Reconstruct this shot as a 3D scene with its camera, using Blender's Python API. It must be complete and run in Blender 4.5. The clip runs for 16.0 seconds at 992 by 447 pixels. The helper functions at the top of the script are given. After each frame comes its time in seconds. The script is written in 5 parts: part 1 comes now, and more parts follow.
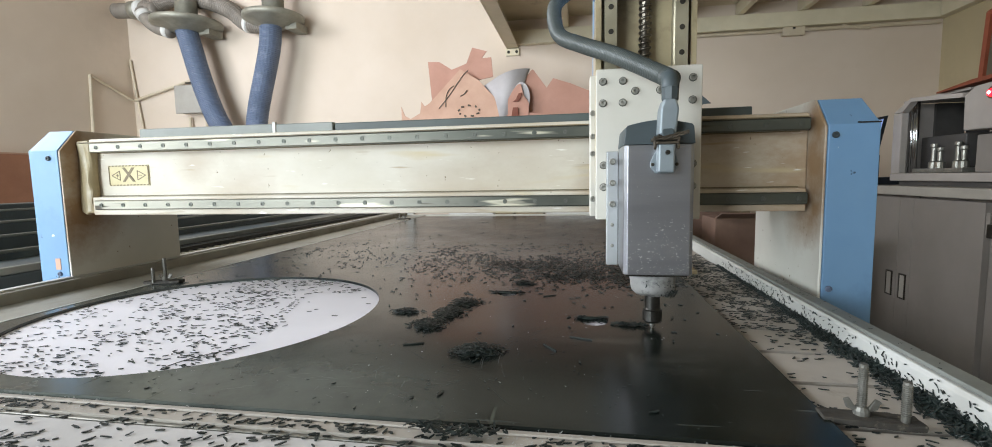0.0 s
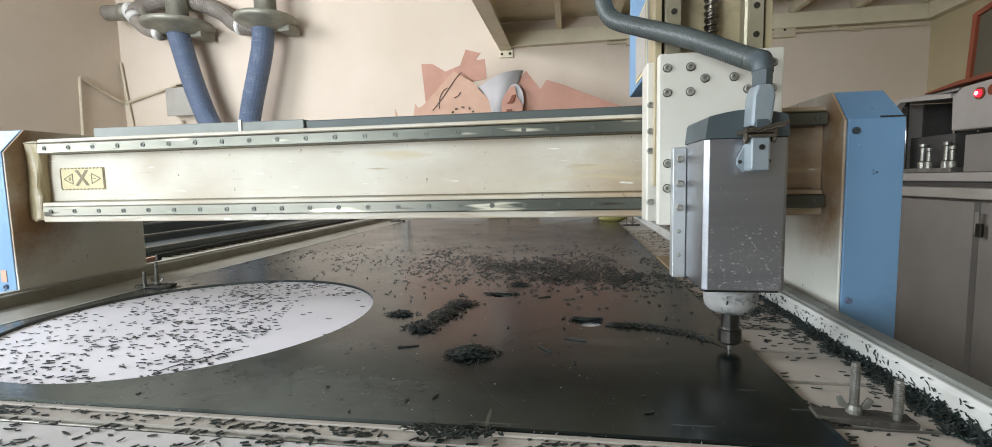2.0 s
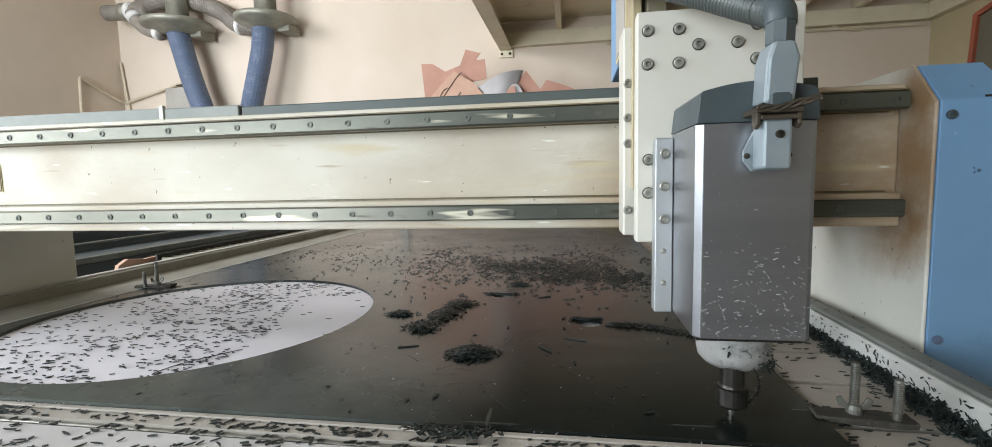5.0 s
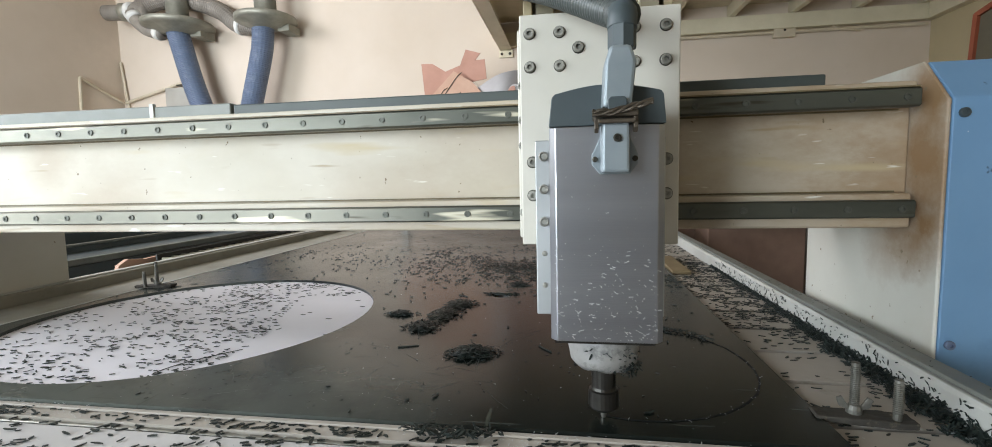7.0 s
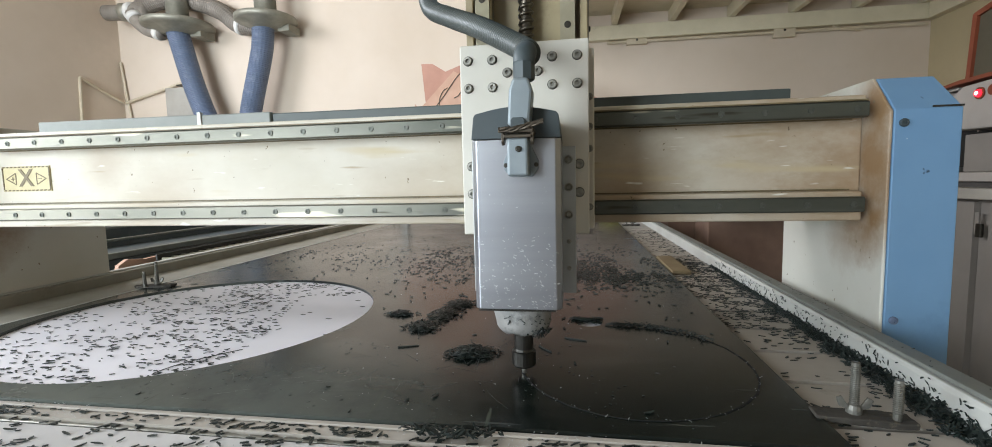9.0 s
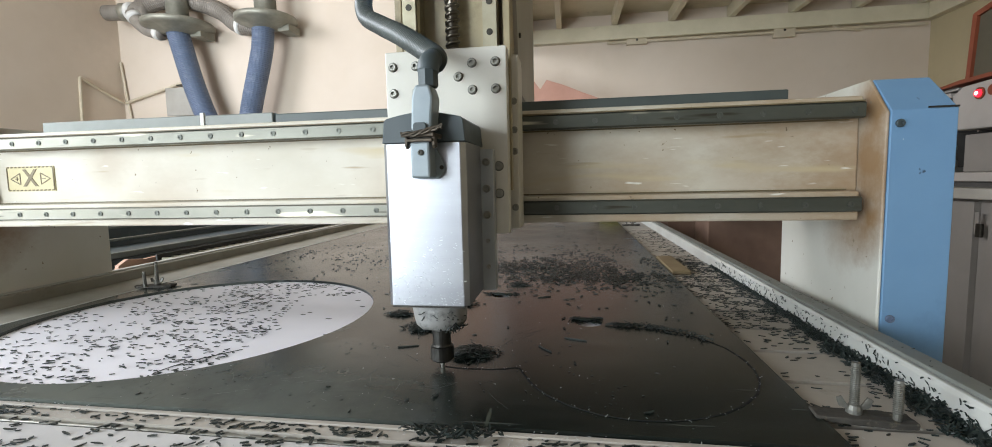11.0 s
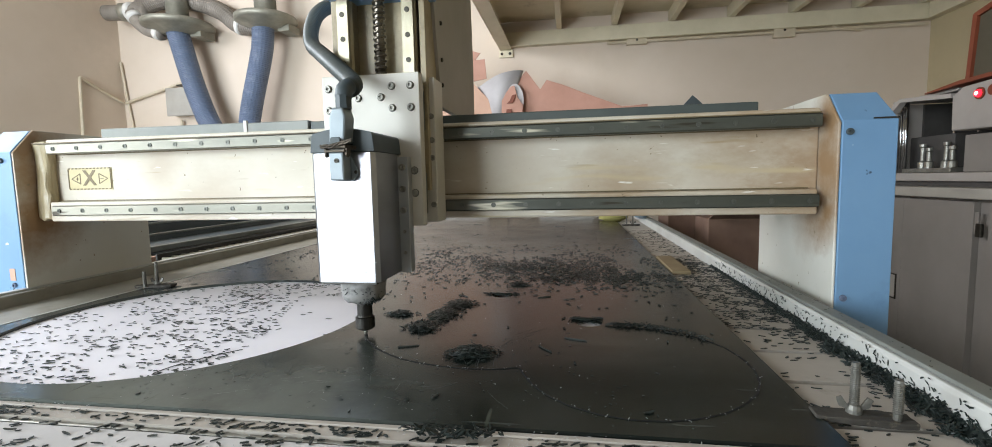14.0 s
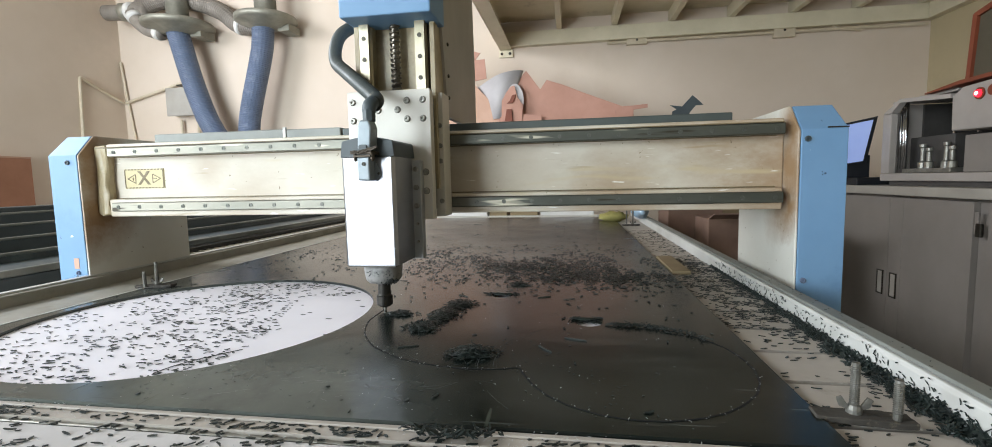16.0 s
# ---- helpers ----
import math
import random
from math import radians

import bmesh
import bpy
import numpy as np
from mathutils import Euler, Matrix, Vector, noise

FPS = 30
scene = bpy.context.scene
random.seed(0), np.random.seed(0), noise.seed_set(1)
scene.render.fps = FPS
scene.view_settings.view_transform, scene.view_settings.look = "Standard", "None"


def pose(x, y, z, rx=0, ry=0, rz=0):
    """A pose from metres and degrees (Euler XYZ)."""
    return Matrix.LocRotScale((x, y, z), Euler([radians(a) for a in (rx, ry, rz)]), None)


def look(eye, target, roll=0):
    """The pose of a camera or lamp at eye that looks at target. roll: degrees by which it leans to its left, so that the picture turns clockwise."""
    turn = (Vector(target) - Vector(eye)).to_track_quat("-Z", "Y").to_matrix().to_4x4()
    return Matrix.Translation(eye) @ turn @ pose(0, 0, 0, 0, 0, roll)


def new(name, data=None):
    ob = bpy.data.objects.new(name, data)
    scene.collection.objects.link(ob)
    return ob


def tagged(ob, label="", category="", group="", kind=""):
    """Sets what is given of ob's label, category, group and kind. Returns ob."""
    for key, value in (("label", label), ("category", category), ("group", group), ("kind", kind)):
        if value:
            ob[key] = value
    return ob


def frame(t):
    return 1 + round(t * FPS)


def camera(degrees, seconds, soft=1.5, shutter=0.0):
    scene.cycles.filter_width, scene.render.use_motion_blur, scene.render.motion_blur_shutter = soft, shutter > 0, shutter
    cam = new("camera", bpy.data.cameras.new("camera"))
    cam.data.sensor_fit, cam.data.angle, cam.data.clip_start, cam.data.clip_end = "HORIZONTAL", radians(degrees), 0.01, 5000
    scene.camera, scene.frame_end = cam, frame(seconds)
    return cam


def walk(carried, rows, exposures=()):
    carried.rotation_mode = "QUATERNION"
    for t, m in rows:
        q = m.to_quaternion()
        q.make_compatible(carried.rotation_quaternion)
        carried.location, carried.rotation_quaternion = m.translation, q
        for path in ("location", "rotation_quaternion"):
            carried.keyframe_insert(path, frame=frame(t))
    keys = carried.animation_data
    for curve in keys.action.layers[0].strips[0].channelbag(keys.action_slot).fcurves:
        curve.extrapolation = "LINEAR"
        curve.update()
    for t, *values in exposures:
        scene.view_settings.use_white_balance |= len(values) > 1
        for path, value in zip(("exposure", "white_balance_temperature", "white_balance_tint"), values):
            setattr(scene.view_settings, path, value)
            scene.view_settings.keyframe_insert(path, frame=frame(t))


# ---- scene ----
# ---- camera and its walk ----
EYE = Vector((0.0, 0.0, 1.015))


def aim(yaw, pitch, roll):
    y, p = radians(yaw), radians(pitch)
    way = Vector((-math.sin(y) * math.cos(p), math.cos(y) * math.cos(p), -math.sin(p)))
    return look(EYE, EYE + way, roll)


cam = camera(92.476, 16.0, 0.9)
walk(cam, [(0.0, aim(9.798, 5.443, -1.043)), (0.25, aim(9.66, 5.40, -1.09)), (0.5, aim(9.488, 5.357, -1.151)),
           (0.75, aim(9.27, 5.30, -1.22)), (1.0, aim(9.143, 5.262, -1.271)), (1.25, aim(9.108, 5.253, -1.283)),
           (16.0, aim(9.108, 5.253, -1.283))],
     exposures=[(0.0, -0.16, 6400, 14.5), (7.0, -0.20, 6400, 14.5), (16.0, -0.10, 6400, 14.5)])

# ---- world and lights ----
world = bpy.data.worlds.new("sky")
scene.world = world
world.use_nodes = True
sky = world.node_tree.nodes.new("ShaderNodeTexSky")
sky.sky_type = "NISHITA"
sky.sun_disc = False
sky.sun_elevation, sky.sun_rotation = radians(40), radians(200)
world.node_tree.links.new(sky.outputs[0], world.node_tree.nodes["Background"].inputs[0])
world.node_tree.nodes["Background"].inputs[1].default_value = 0.12


def area(name, m, w, h, watts, colour, spread=180):
    data = bpy.data.lights.new(name, "AREA")
    data.shape, data.size, data.size_y, data.energy, data.color = "RECTANGLE", w, h, watts, colour
    data.spread = radians(spread)
    ob = new(name, data)
    ob.matrix_world = m
    return ob


# daylight through the roller door behind the camera and the window in the side wall
area("door_daylight", look((-2.95, -3.45, 1.35), (-2.95, 0, 1.15)), 2.2, 2.6, 190, (0.84, 0.97, 1.0), 115)
area("side_window_daylight", look((-4.37, -1.3, 1.75), (0, -0.7, 1.2)), 2.2, 1.5, 75, (0.84, 0.97, 1.0), 130)
# high opening out of view, added to brighten the back wall and the board
area("back_wall_fill", look((-4.37, 1.0, 2.85), (0, 1.9, 1.7)), 2.4, 1.0, 172, (0.91, 0.97, 1.0))

# ---- materials ----


def lin(h):
    v = [int(h[i:i + 2], 16) / 255 for i in (0, 2, 4)]
    return tuple(c / 12.92 if c < 0.04045 else ((c + 0.055) / 1.055) ** 2.4 for c in v) + (1.0,)


def mat(name, c1, c2, rough=0.5, metal=0.0, scale=6.0, fine=90.0, bump=0.1, lo=0.35, hi=0.65, stretch=(1, 1, 1),
        c3=None, lo3=0.58, hi3=0.7, scale3=2.5, spread=0.12, glow=0.0, vary=0.0, smudge_haze=(), smudge_haze_tint="7a6144", spec=0.5, specks=()):
    """Two-tone noise, an optional third colour in patches, a fine grain in bump and gloss."""
    m = bpy.data.materials.new(name)
    m.use_nodes = True
    nt = m.node_tree
    n, l = nt.nodes, nt.links
    b = n["Principled BSDF"]
    tc, mp = n.new("ShaderNodeTexCoord"), n.new("ShaderNodeMapping")
    mp.inputs["Scale"].default_value = stretch
    l.new(tc.outputs["Object"], mp.inputs[0])

    def cloud(s, detail, rough_=0.6):
        t = n.new("ShaderNodeTexNoise")
        t.inputs["Scale"].default_value, t.inputs["Detail"].default_value = s, detail
        t.inputs["Roughness"].default_value = rough_
        l.new(mp.outputs[0], t.inputs["Vector"])
        return t.outputs["Fac"]

    def ramp(src, a, z):
        r = n.new("ShaderNodeMapRange")
        r.inputs[1].default_value, r.inputs[2].default_value = a, z
        l.new(src, r.inputs[0])
        return r.outputs[0]

    def mix(fac, a, z):
        x = n.new("ShaderNodeMix")
        x.data_type = "RGBA"
        l.new(fac, x.inputs[0])
        for s, v in ((6, a), (7, z)):
            if isinstance(v, tuple):
                x.inputs[s].default_value = v
            else:
                l.new(v, x.inputs[s])
        return x.outputs[2]

    grain = cloud(fine, 3)
    col = mix(ramp(cloud(scale, 8), lo, hi), lin(c1), lin(c2))
    if c3:
        col = mix(ramp(cloud(scale3, 9, 0.7), lo3, hi3), col, lin(c3))
    for place, reach, strength in smudge_haze:
        # a ragged mark round a place: grease, dust, haze put into the colour
        off = n.new("ShaderNodeVectorMath")
        off.operation = "DISTANCE"
        l.new(tc.outputs["Object"], off.inputs[0])
        off.inputs[1].default_value = place
        wob = n.new("ShaderNodeMath")
        wob.operation = "MULTIPLY_ADD"
        l.new(cloud(9, 8, 0.7), wob.inputs[0])
        wob.inputs[1].default_value = -1.6 * reach
        l.new(off.outputs["Value"], wob.inputs[2])
        mr = n.new("ShaderNodeMapRange")
        mr.inputs[1].default_value, mr.inputs[2].default_value = -0.55 * reach, 0.45 * reach
        mr.inputs[3].default_value, mr.inputs[4].default_value = strength, 0.0
        l.new(wob.outputs[0], mr.inputs[0])
        col = mix(mr.outputs[0], col, lin(smudge_haze_tint))
    for size, a, z, tint, pull in specks:
        # specks and scratches: thin islands of a fine noise, pulled along one way
        mp2 = n.new("ShaderNodeMapping")
        mp2.inputs["Scale"].default_value, mp2.inputs["Rotation"].default_value = pull, (0, 0, 0.6 * len(tint) * size % 3.1)
        l.new(tc.outputs["Object"], mp2.inputs[0])
        t = n.new("ShaderNodeTexNoise")
        t.inputs["Scale"].default_value, t.inputs["Detail"].default_value = size, 2.5
        l.new(mp2.outputs[0], t.inputs["Vector"])
        col = mix(ramp(t.outputs["Fac"], a, z), col, lin(tint))
    b.inputs["Specular IOR Level"].default_value = spec
    if vary:
        oi = n.new("ShaderNodeObjectInfo")
        hsv = n.new("ShaderNodeHueSaturation")
        r = n.new("ShaderNodeMapRange")
        r.inputs[3].default_value, r.inputs[4].default_value = 1 - vary, 1 + vary
        l.new(oi.outputs["Random"], r.inputs[0])
        l.new(r.outputs[0], hsv.inputs["Value"])
        l.new(col, hsv.inputs["Color"])
        col = hsv.outputs[0]
    l.new(col, b.inputs["Base Color"])
    rr = n.new("ShaderNodeMapRange")
    rr.inputs[3].default_value, rr.inputs[4].default_value = max(0.02, rough - spread), min(1, rough + spread)
    l.new(cloud(scale * 3, 5), rr.inputs[0])
    l.new(rr.outputs[0], b.inputs["Roughness"])
    b.inputs["Metallic"].default_value = metal
    if bump:
        bp = n.new("ShaderNodeBump")
        bp.inputs["Strength"].default_value, bp.inputs["Distance"].default_value = bump, 0.002
        l.new(grain, bp.inputs["Height"])
        l.new(bp.outputs[0], b.inputs["Normal"])
    if glow:
        l.new(col, b.inputs["Emission Color"])
        b.inputs["Emission Strength"].default_value = glow
    return m


M = {}
M["wall"] = mat("cream_wall_paint", "d6c6b6", "cebdab", 0.75, scale=1.2, fine=40, bump=0.06, c3="c5b4a0", lo3=0.6, hi3=0.85, scale3=0.8)
# east wall: the greenish cast of the light is put into its colour
M["wall_back"] = mat("olive_cast_wall_paint", "c6b694", "b8a887", 0.75, scale=1.0, fine=40, bump=0.06, c3="9d9276", lo3=0.55, hi3=0.8, scale3=0.9)
M["wall_grey"] = mat("grey_wall_paint", "c8c6c2", "bab8b4", 0.75, scale=1.0, fine=40, bump=0.06, c3="8e8c88", lo3=0.55, hi3=0.8, scale3=0.9)
M["wall_side"] = mat("dull_wall_paint", "dfd0c0", "d6c6b4", 0.6, scale=1.0, fine=40, bump=0.06, c3="cbbdac", lo3=0.55, hi3=0.8, scale3=0.9)
M["floor"] = mat("concrete_floor", "8a847b", "736d65", 0.6, scale=2, fine=50, c3="5a544c")
M["ceiling"] = mat("ceiling_paint", "b0a89c", "a39b8f", 0.7, scale=1.0, bump=0.04)
M["steel_cream"] = mat("cream_joist_paint", "ddd2b8", "d0c5a9", 0.5, scale=4, c3="a2977f", lo3=0.62, hi3=0.75)
M["beam"] = mat("cream_enamel_stained", "d1c9bb", "c3baa8", 0.55, scale=5, fine=120, bump=0.06, stretch=(0.7, 1, 1.3), c3="c4b69e", lo3=0.55, hi3=0.80, scale3=3.2,
                smudge_haze=(((0.42, 1.02, 1.04), 0.07, 0.50), ((0.30, 1.0, 0.955), 0.12, 0.47), ((0.08, 1.0, 0.95), 0.12, 0.43), ((-0.86, 1.02, 1.06), 0.05, 0.36), ((0.43, 1.02, 1.10), 0.13, 0.58), ((0.30, 1.02, 1.115), 0.10, 0.61), ((0.18, 1.02, 1.115), 0.06, 0.43), ((0.42, 1.02, 0.95), 0.11, 0.58), ((0.10, 1.02, 0.975), 0.10, 0.50), ((-0.12, 1.02, 1.11), 0.12, 0.29), ((-1.15, 1.0, 1.11), 0.05, 0.58), ((-1.15, 1.0, 0.96), 0.06, 0.58), ((-1.16, 1.02, 1.03), 0.06, 0.43), ((-0.75, 1.02, 0.975), 0.09, 0.36), ((-0.25, 1.02, 0.96), 0.12, 0.29)),
                smudge_haze_tint="94744e", specks=((110, 0.72, 0.75, "77664e", (1, 1, 1)), (40, 0.66, 0.76, "a08a68", (0.15, 1, 1.5)), (17, 0.63, 0.78, "c2b18c", (0.25, 1, 2.0)), (60, 0.69, 0.75, "e2dfd5", (0.3, 1, 2))))
M["pillar"] = mat("off_white_enamel", "dcdad1", "d0cdc2", 0.42, scale=3, bump=0.05, c3="b3a78f", lo3=0.64, hi3=0.9, scale3=3,
                  smudge_haze=(((-1.155, 1.0, 1.11), 0.085, 0.9), ((-1.155, 1.0, 0.955), 0.10, 0.95), ((-1.155, 1.0, 1.03), 0.06, 0.7), ((0.4155, 0.995, 1.11), 0.055, 0.9), ((0.4155, 1.0, 1.03), 0.06, 0.9), ((0.4155, 0.995, 0.955), 0.07, 0.95), ((0.4155, 1.05, 0.93), 0.06, 0.7)), smudge_haze_tint="8d6a42",
                  specks=((90, 0.71, 0.75, "8a7a62", (1, 1, 1)),))
M["blue"] = mat("light_blue_enamel", "7398ba", "688db0", 0.48, scale=3, bump=0.06, c3="5f82a4", lo3=0.60, hi3=0.8, scale3=7,
                specks=((55, 0.745, 0.765, "d8dcde", (1, 1, 1)), (42, 0.735, 0.76, "2f4356", (1, 1, 1))))
# pale patches from the left end of the rails towards the middle
M["rail"] = mat("oily_rail_steel", "5c5d54", "40423b", 0.46, metal=0.5, scale=9, stretch=(0.3, 1, 1), fine=150, bump=0.05, smudge_haze_tint="938f82",
                smudge_haze=(((-1.1, 1.0, 1.10), 0.32, 0.8), ((-1.05, 1.0, 0.97), 0.36, 0.8), ((-0.6, 1.0, 0.97), 0.22, 0.55), ((-0.35, 1.0, 0.97), 0.16, 0.45)),
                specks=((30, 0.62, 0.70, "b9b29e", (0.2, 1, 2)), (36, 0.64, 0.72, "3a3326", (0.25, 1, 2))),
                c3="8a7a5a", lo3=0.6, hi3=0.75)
M["rail_light"] = mat("greasy_bright_rail", "b5ad97", "978f78", 0.35, metal=0.6, scale=9, fine=150, bump=0.05, c3="7d7257", lo3=0.6, hi3=0.75)
M["grease"] = mat("old_brown_grease", "7c6c4c", "5d5139", 0.5, scale=30, stretch=(0.2, 1, 1), bump=0.2)
M["dark_bar"] = mat("dark_grey_tray", "4b524f", "3d4341", 0.5, scale=5, c3="6a6a5c", lo3=0.62, hi3=0.75)
M["grey_bar"] = mat("light_grey_tray", "858781", "72746e", 0.5, scale=6, c3="6a675c")
M["plate"] = mat("white_machined_plate", "d2cdc3", "c7c2b6", 0.4, scale=5, bump=0.04, c3="a99877", lo3=0.66, hi3=0.8, scale3=6)
M["plate_side"] = mat("tan_greased_plate", "b3a483", "96876a", 0.4, scale=7, c3="6e6048", lo3=0.55, hi3=0.7, scale3=6)
M["alu"] = mat("brushed_aluminium", "a2a3a7", "94959a", 0.34, metal=0.95, scale=5, fine=260, bump=0.05, stretch=(0.15, 1, 3), spread=0.05,
               c3="b4b7ba", lo3=0.6, hi3=0.8, specks=((330, 0.72, 0.78, "c6c8ca", (1, 1, 1)),))
M["alu_side"] = mat("satin_aluminium", "b0b2b2", "a2a4a4", 0.42, metal=0.6, scale=8, fine=150, bump=0.05)
M["cap"] = mat("dark_grey_plastic", "444d50", "3a4346", 0.5, scale=8, bump=0.08)
M["conn"] = mat("grey_cast_connector", "8f979b", "7f888d", 0.45, metal=0.25, scale=10, bump=0.08)
M["hose"] = mat("black_corrugated_plastic", "4c514f", "3d4240", 0.42, scale=14, bump=0.08, c3="4c5052", lo3=0.62, hi3=0.8, scale3=9)
M["bolt"] = mat("blackened_bolt", "4a463e", "35322c", 0.42, metal=0.7, scale=40)
M["socket"] = mat("worn_socket_steel", "a09e95", "807e76", 0.42, metal=0.4, scale=60)
M["rail_plug"] = mat("grimy_rail_plug", "5f6058", "4b4c45", 0.5, metal=0.4, scale=60)
M["dusty_board"] = mat("dusty_grey_front_board", "d0cdcb", "c0bdbb", 0.6, scale=9, bump=0.2, c3="c2c0ba", lo3=0.55, hi3=0.75, scale3=14)
M["zinc"] = mat("zinc_plated_steel", "a4a29a", "86847b", 0.38, metal=0.8, scale=30, c3="6f6451", lo3=0.6, hi3=0.75, scale3=20)
M["dirty_steel"] = mat("dirt_caked_steel", "4a4640", "37332e", 0.7, metal=0.2, scale=40, c3="6d6658", lo3=0.6, hi3=0.7, scale3=60, bump=0.4)
M["stud"] = mat("dull_threaded_steel", "83817a", "605e57", 0.45, metal=0.5, scale=40, bump=0.1)
M["screw"] = mat("ball_screw_steel", "7c756a", "575047", 0.3, metal=0.9, scale=30)
M["brown_metal"] = mat("greasy_brown_lever", "5e5448", "41392f", 0.5, metal=0.5, scale=40)
M["nose"] = mat("chalky_white_nose", "94928f", "7d7b78", 0.5, scale=20, c3="3c3e3d", lo3=0.52, hi3=0.68, scale3=30, bump=0.2)
M["collet"] = mat("dark_collet_steel", "45433f", "2f2d2a", 0.35, metal=0.8, scale=30)
# pale patches: haze and wall reflection put into the colour, with some dust
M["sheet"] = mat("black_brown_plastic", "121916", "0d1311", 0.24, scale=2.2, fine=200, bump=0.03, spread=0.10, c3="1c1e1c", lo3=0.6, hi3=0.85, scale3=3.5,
                 smudge_haze=(((-0.97, 0.75, 0.78), 0.20, 0.7), ((-0.92, 1.05, 0.78), 0.20, 0.6), ((0.0, 1.30, 0.78), 0.36, 0.5), ((-0.45, 1.45, 0.78), 0.38, 0.5), ((-0.62, 0.45, 0.78), 0.30, 0.9), ((-0.30, 0.45, 0.78), 0.18, 0.6), ((-0.95, 1.2, 0.78), 0.22, 0.5)), smudge_haze_tint="5a5f5a", spec=0.40,
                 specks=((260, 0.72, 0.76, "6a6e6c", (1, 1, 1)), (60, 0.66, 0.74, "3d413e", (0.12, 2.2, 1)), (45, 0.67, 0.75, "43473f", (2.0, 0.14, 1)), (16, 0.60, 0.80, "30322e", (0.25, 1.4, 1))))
M["board"] = mat("grey_white_board", "b3aba1", "a29a90", 0.6, scale=5, bump=0.15, c3="7d7668", lo3=0.58, hi3=0.75, scale3=7, vary=0.06)
M["white"] = mat("white_backing_board", "f0edf3", "e9e6ec", 0.5, scale=6, bump=0.05)
M["bedframe"] = mat("grey_painted_steel", "c4c2ba", "b5b2a8", 0.5, scale=5, c3="85806f", lo3=0.58, hi3=0.76, scale3=6, bump=0.12)
M["rim"] = mat("whitish_painted_rim", "c8c8c4", "b8b7b1", 0.5, scale=6, c3="938d7c", lo3=0.6, hi3=0.8, scale3=8, bump=0.12)
M["olive"] = mat("olive_grey_top_plate", "a09d92", "8d8a7e", 0.55, scale=6, c3="6d6a5a", lo3=0.58, hi3=0.78, scale3=6, bump=0.12)
M["chip"] = mat("black_plastic_chip", "27302d", "161c1a", 0.38, scale=60, bump=0.0, spec=0.4)
M["fleck"] = mat("white_flecks", "c4c5c4", "b0b1b0", 0.4, scale=60, bump=0.0)
M["scuff"] = mat("pale_grey_scuffs", "d2d3d5", "c0c1c4", 0.55, metal=0.85, scale=300, bump=0.0)
M["scratch"] = mat("pale_scratch", "545755", "3d403e", 0.6, scale=200, bump=0.0)
# the pale specks in the groove colour stand in for glints
M["groove"] = mat("fresh_cut_groove", "050505", "090909", 0.9, scale=200, bump=0.1, c3="6d6e6e", lo3=0.66, hi3=0.72, scale3=160)
M["hose_blue"] = mat("blue_ribbed_duct", "67738a", "5a667b", 0.45, scale=5, bump=0.05, c3="858f9f", lo3=0.6, hi3=0.8)
M["galv"] = mat("dusty_galvanised", "9a978a", "838074", 0.5, metal=0.4, scale=9, c3="a09a8e", lo3=0.6, hi3=0.75)
M["duct_grey"] = mat("dusty_grey_duct", "8a8279", "766e65", 0.6, scale=8, c3="a39b90")
M["box_grey"] = mat("grey_wall_box", "a9a49c", "9d978e", 0.5, scale=5)
M["pvc"] = mat("cream_conduit", "cdbfa9", "c0b197", 0.5, scale=8)
M["card_pink"] = mat("terracotta_card", "bd8e7c", "b08270", 0.75, scale=6, bump=0.1, c3="a4715c", lo3=0.6, hi3=0.8)
M["card_tan"] = mat("tan_card", "c9a28c", "bc947e", 0.75, scale=6, bump=0.1)
M["card_grey"] = mat("pale_grey_card", "b9b3b3", "aca6a6", 0.6, scale=6)
M["card_dark"] = mat("dark_grey_offcut", "4a5458", "3f484c", 0.6, scale=6)
M["brown_panel"] = mat("brown_hardboard", "a5745a", "94664d", 0.7, scale=4, bump=0.1)
M["black_machine"] = mat("black_green_enamel", "475154", "3c4548", 0.4, scale=4, c3="707c77", lo3=0.6, hi3=0.8)
M["machine_rail"] = mat("pale_edge_trim", "8b908c", "727773", 0.4, metal=0.5, scale=8)
M["chain"] = mat("black_chain_links", "24231f", "191815", 0.5, scale=20)
M["chain_pin"] = mat("dusty_chain_gap", "8f8a78", "79745f", 0.6, scale=20)
M["cabinet"] = mat("grey_cabinet_laminate", "817a73", "766f68", 0.5, scale=2.5, bump=0.05, c3="8d837b", lo3=0.55, hi3=0.8, scale3=1.2)
M["counter"] = mat("pale_counter_top", "a09a90", "928c82", 0.45, scale=5)
M["machine_white"] = mat("off_white_machine", "a29a93", "958e87", 0.42, scale=4)
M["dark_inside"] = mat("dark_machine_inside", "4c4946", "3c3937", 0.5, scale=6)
M["chrome"] = mat("polished_rod", "c9cacb", "b9babb", 0.15, metal=1.0, scale=10, bump=0.0)
M["led"] = mat("red_lamp_glow", "ff2233", "ff3040", 0.3, scale=10, bump=0.0, glow=2.2)
M["led_core"] = mat("red_lamp_core", "ffd0d4", "ffc0c8", 0.3, scale=10, bump=0.0, glow=4.0)
M["red_board"] = mat("red_brown_wood", "7d3d24", "6d331d", 0.6, scale=6, stretch=(0.3, 1, 1))
M["dark_panel"] = mat("dark_olive_panel", "4d4636", "433c2d", 0.7, scale=5, bump=0.15)
M["screen"] = mat("pale_blue_screen", "8fa4d8", "a0b2e0", 0.2, scale=2, bump=0.0, glow=0.45)
M["bezel"] = mat("black_bezel", "22252a", "1a1d21", 0.4, scale=6)
M["yellow"] = mat("yellow_sticker", "cdbf94", "c2b388", 0.5, scale=15, c3="b3935a", lo3=0.6, hi3=0.8, scale3=18)
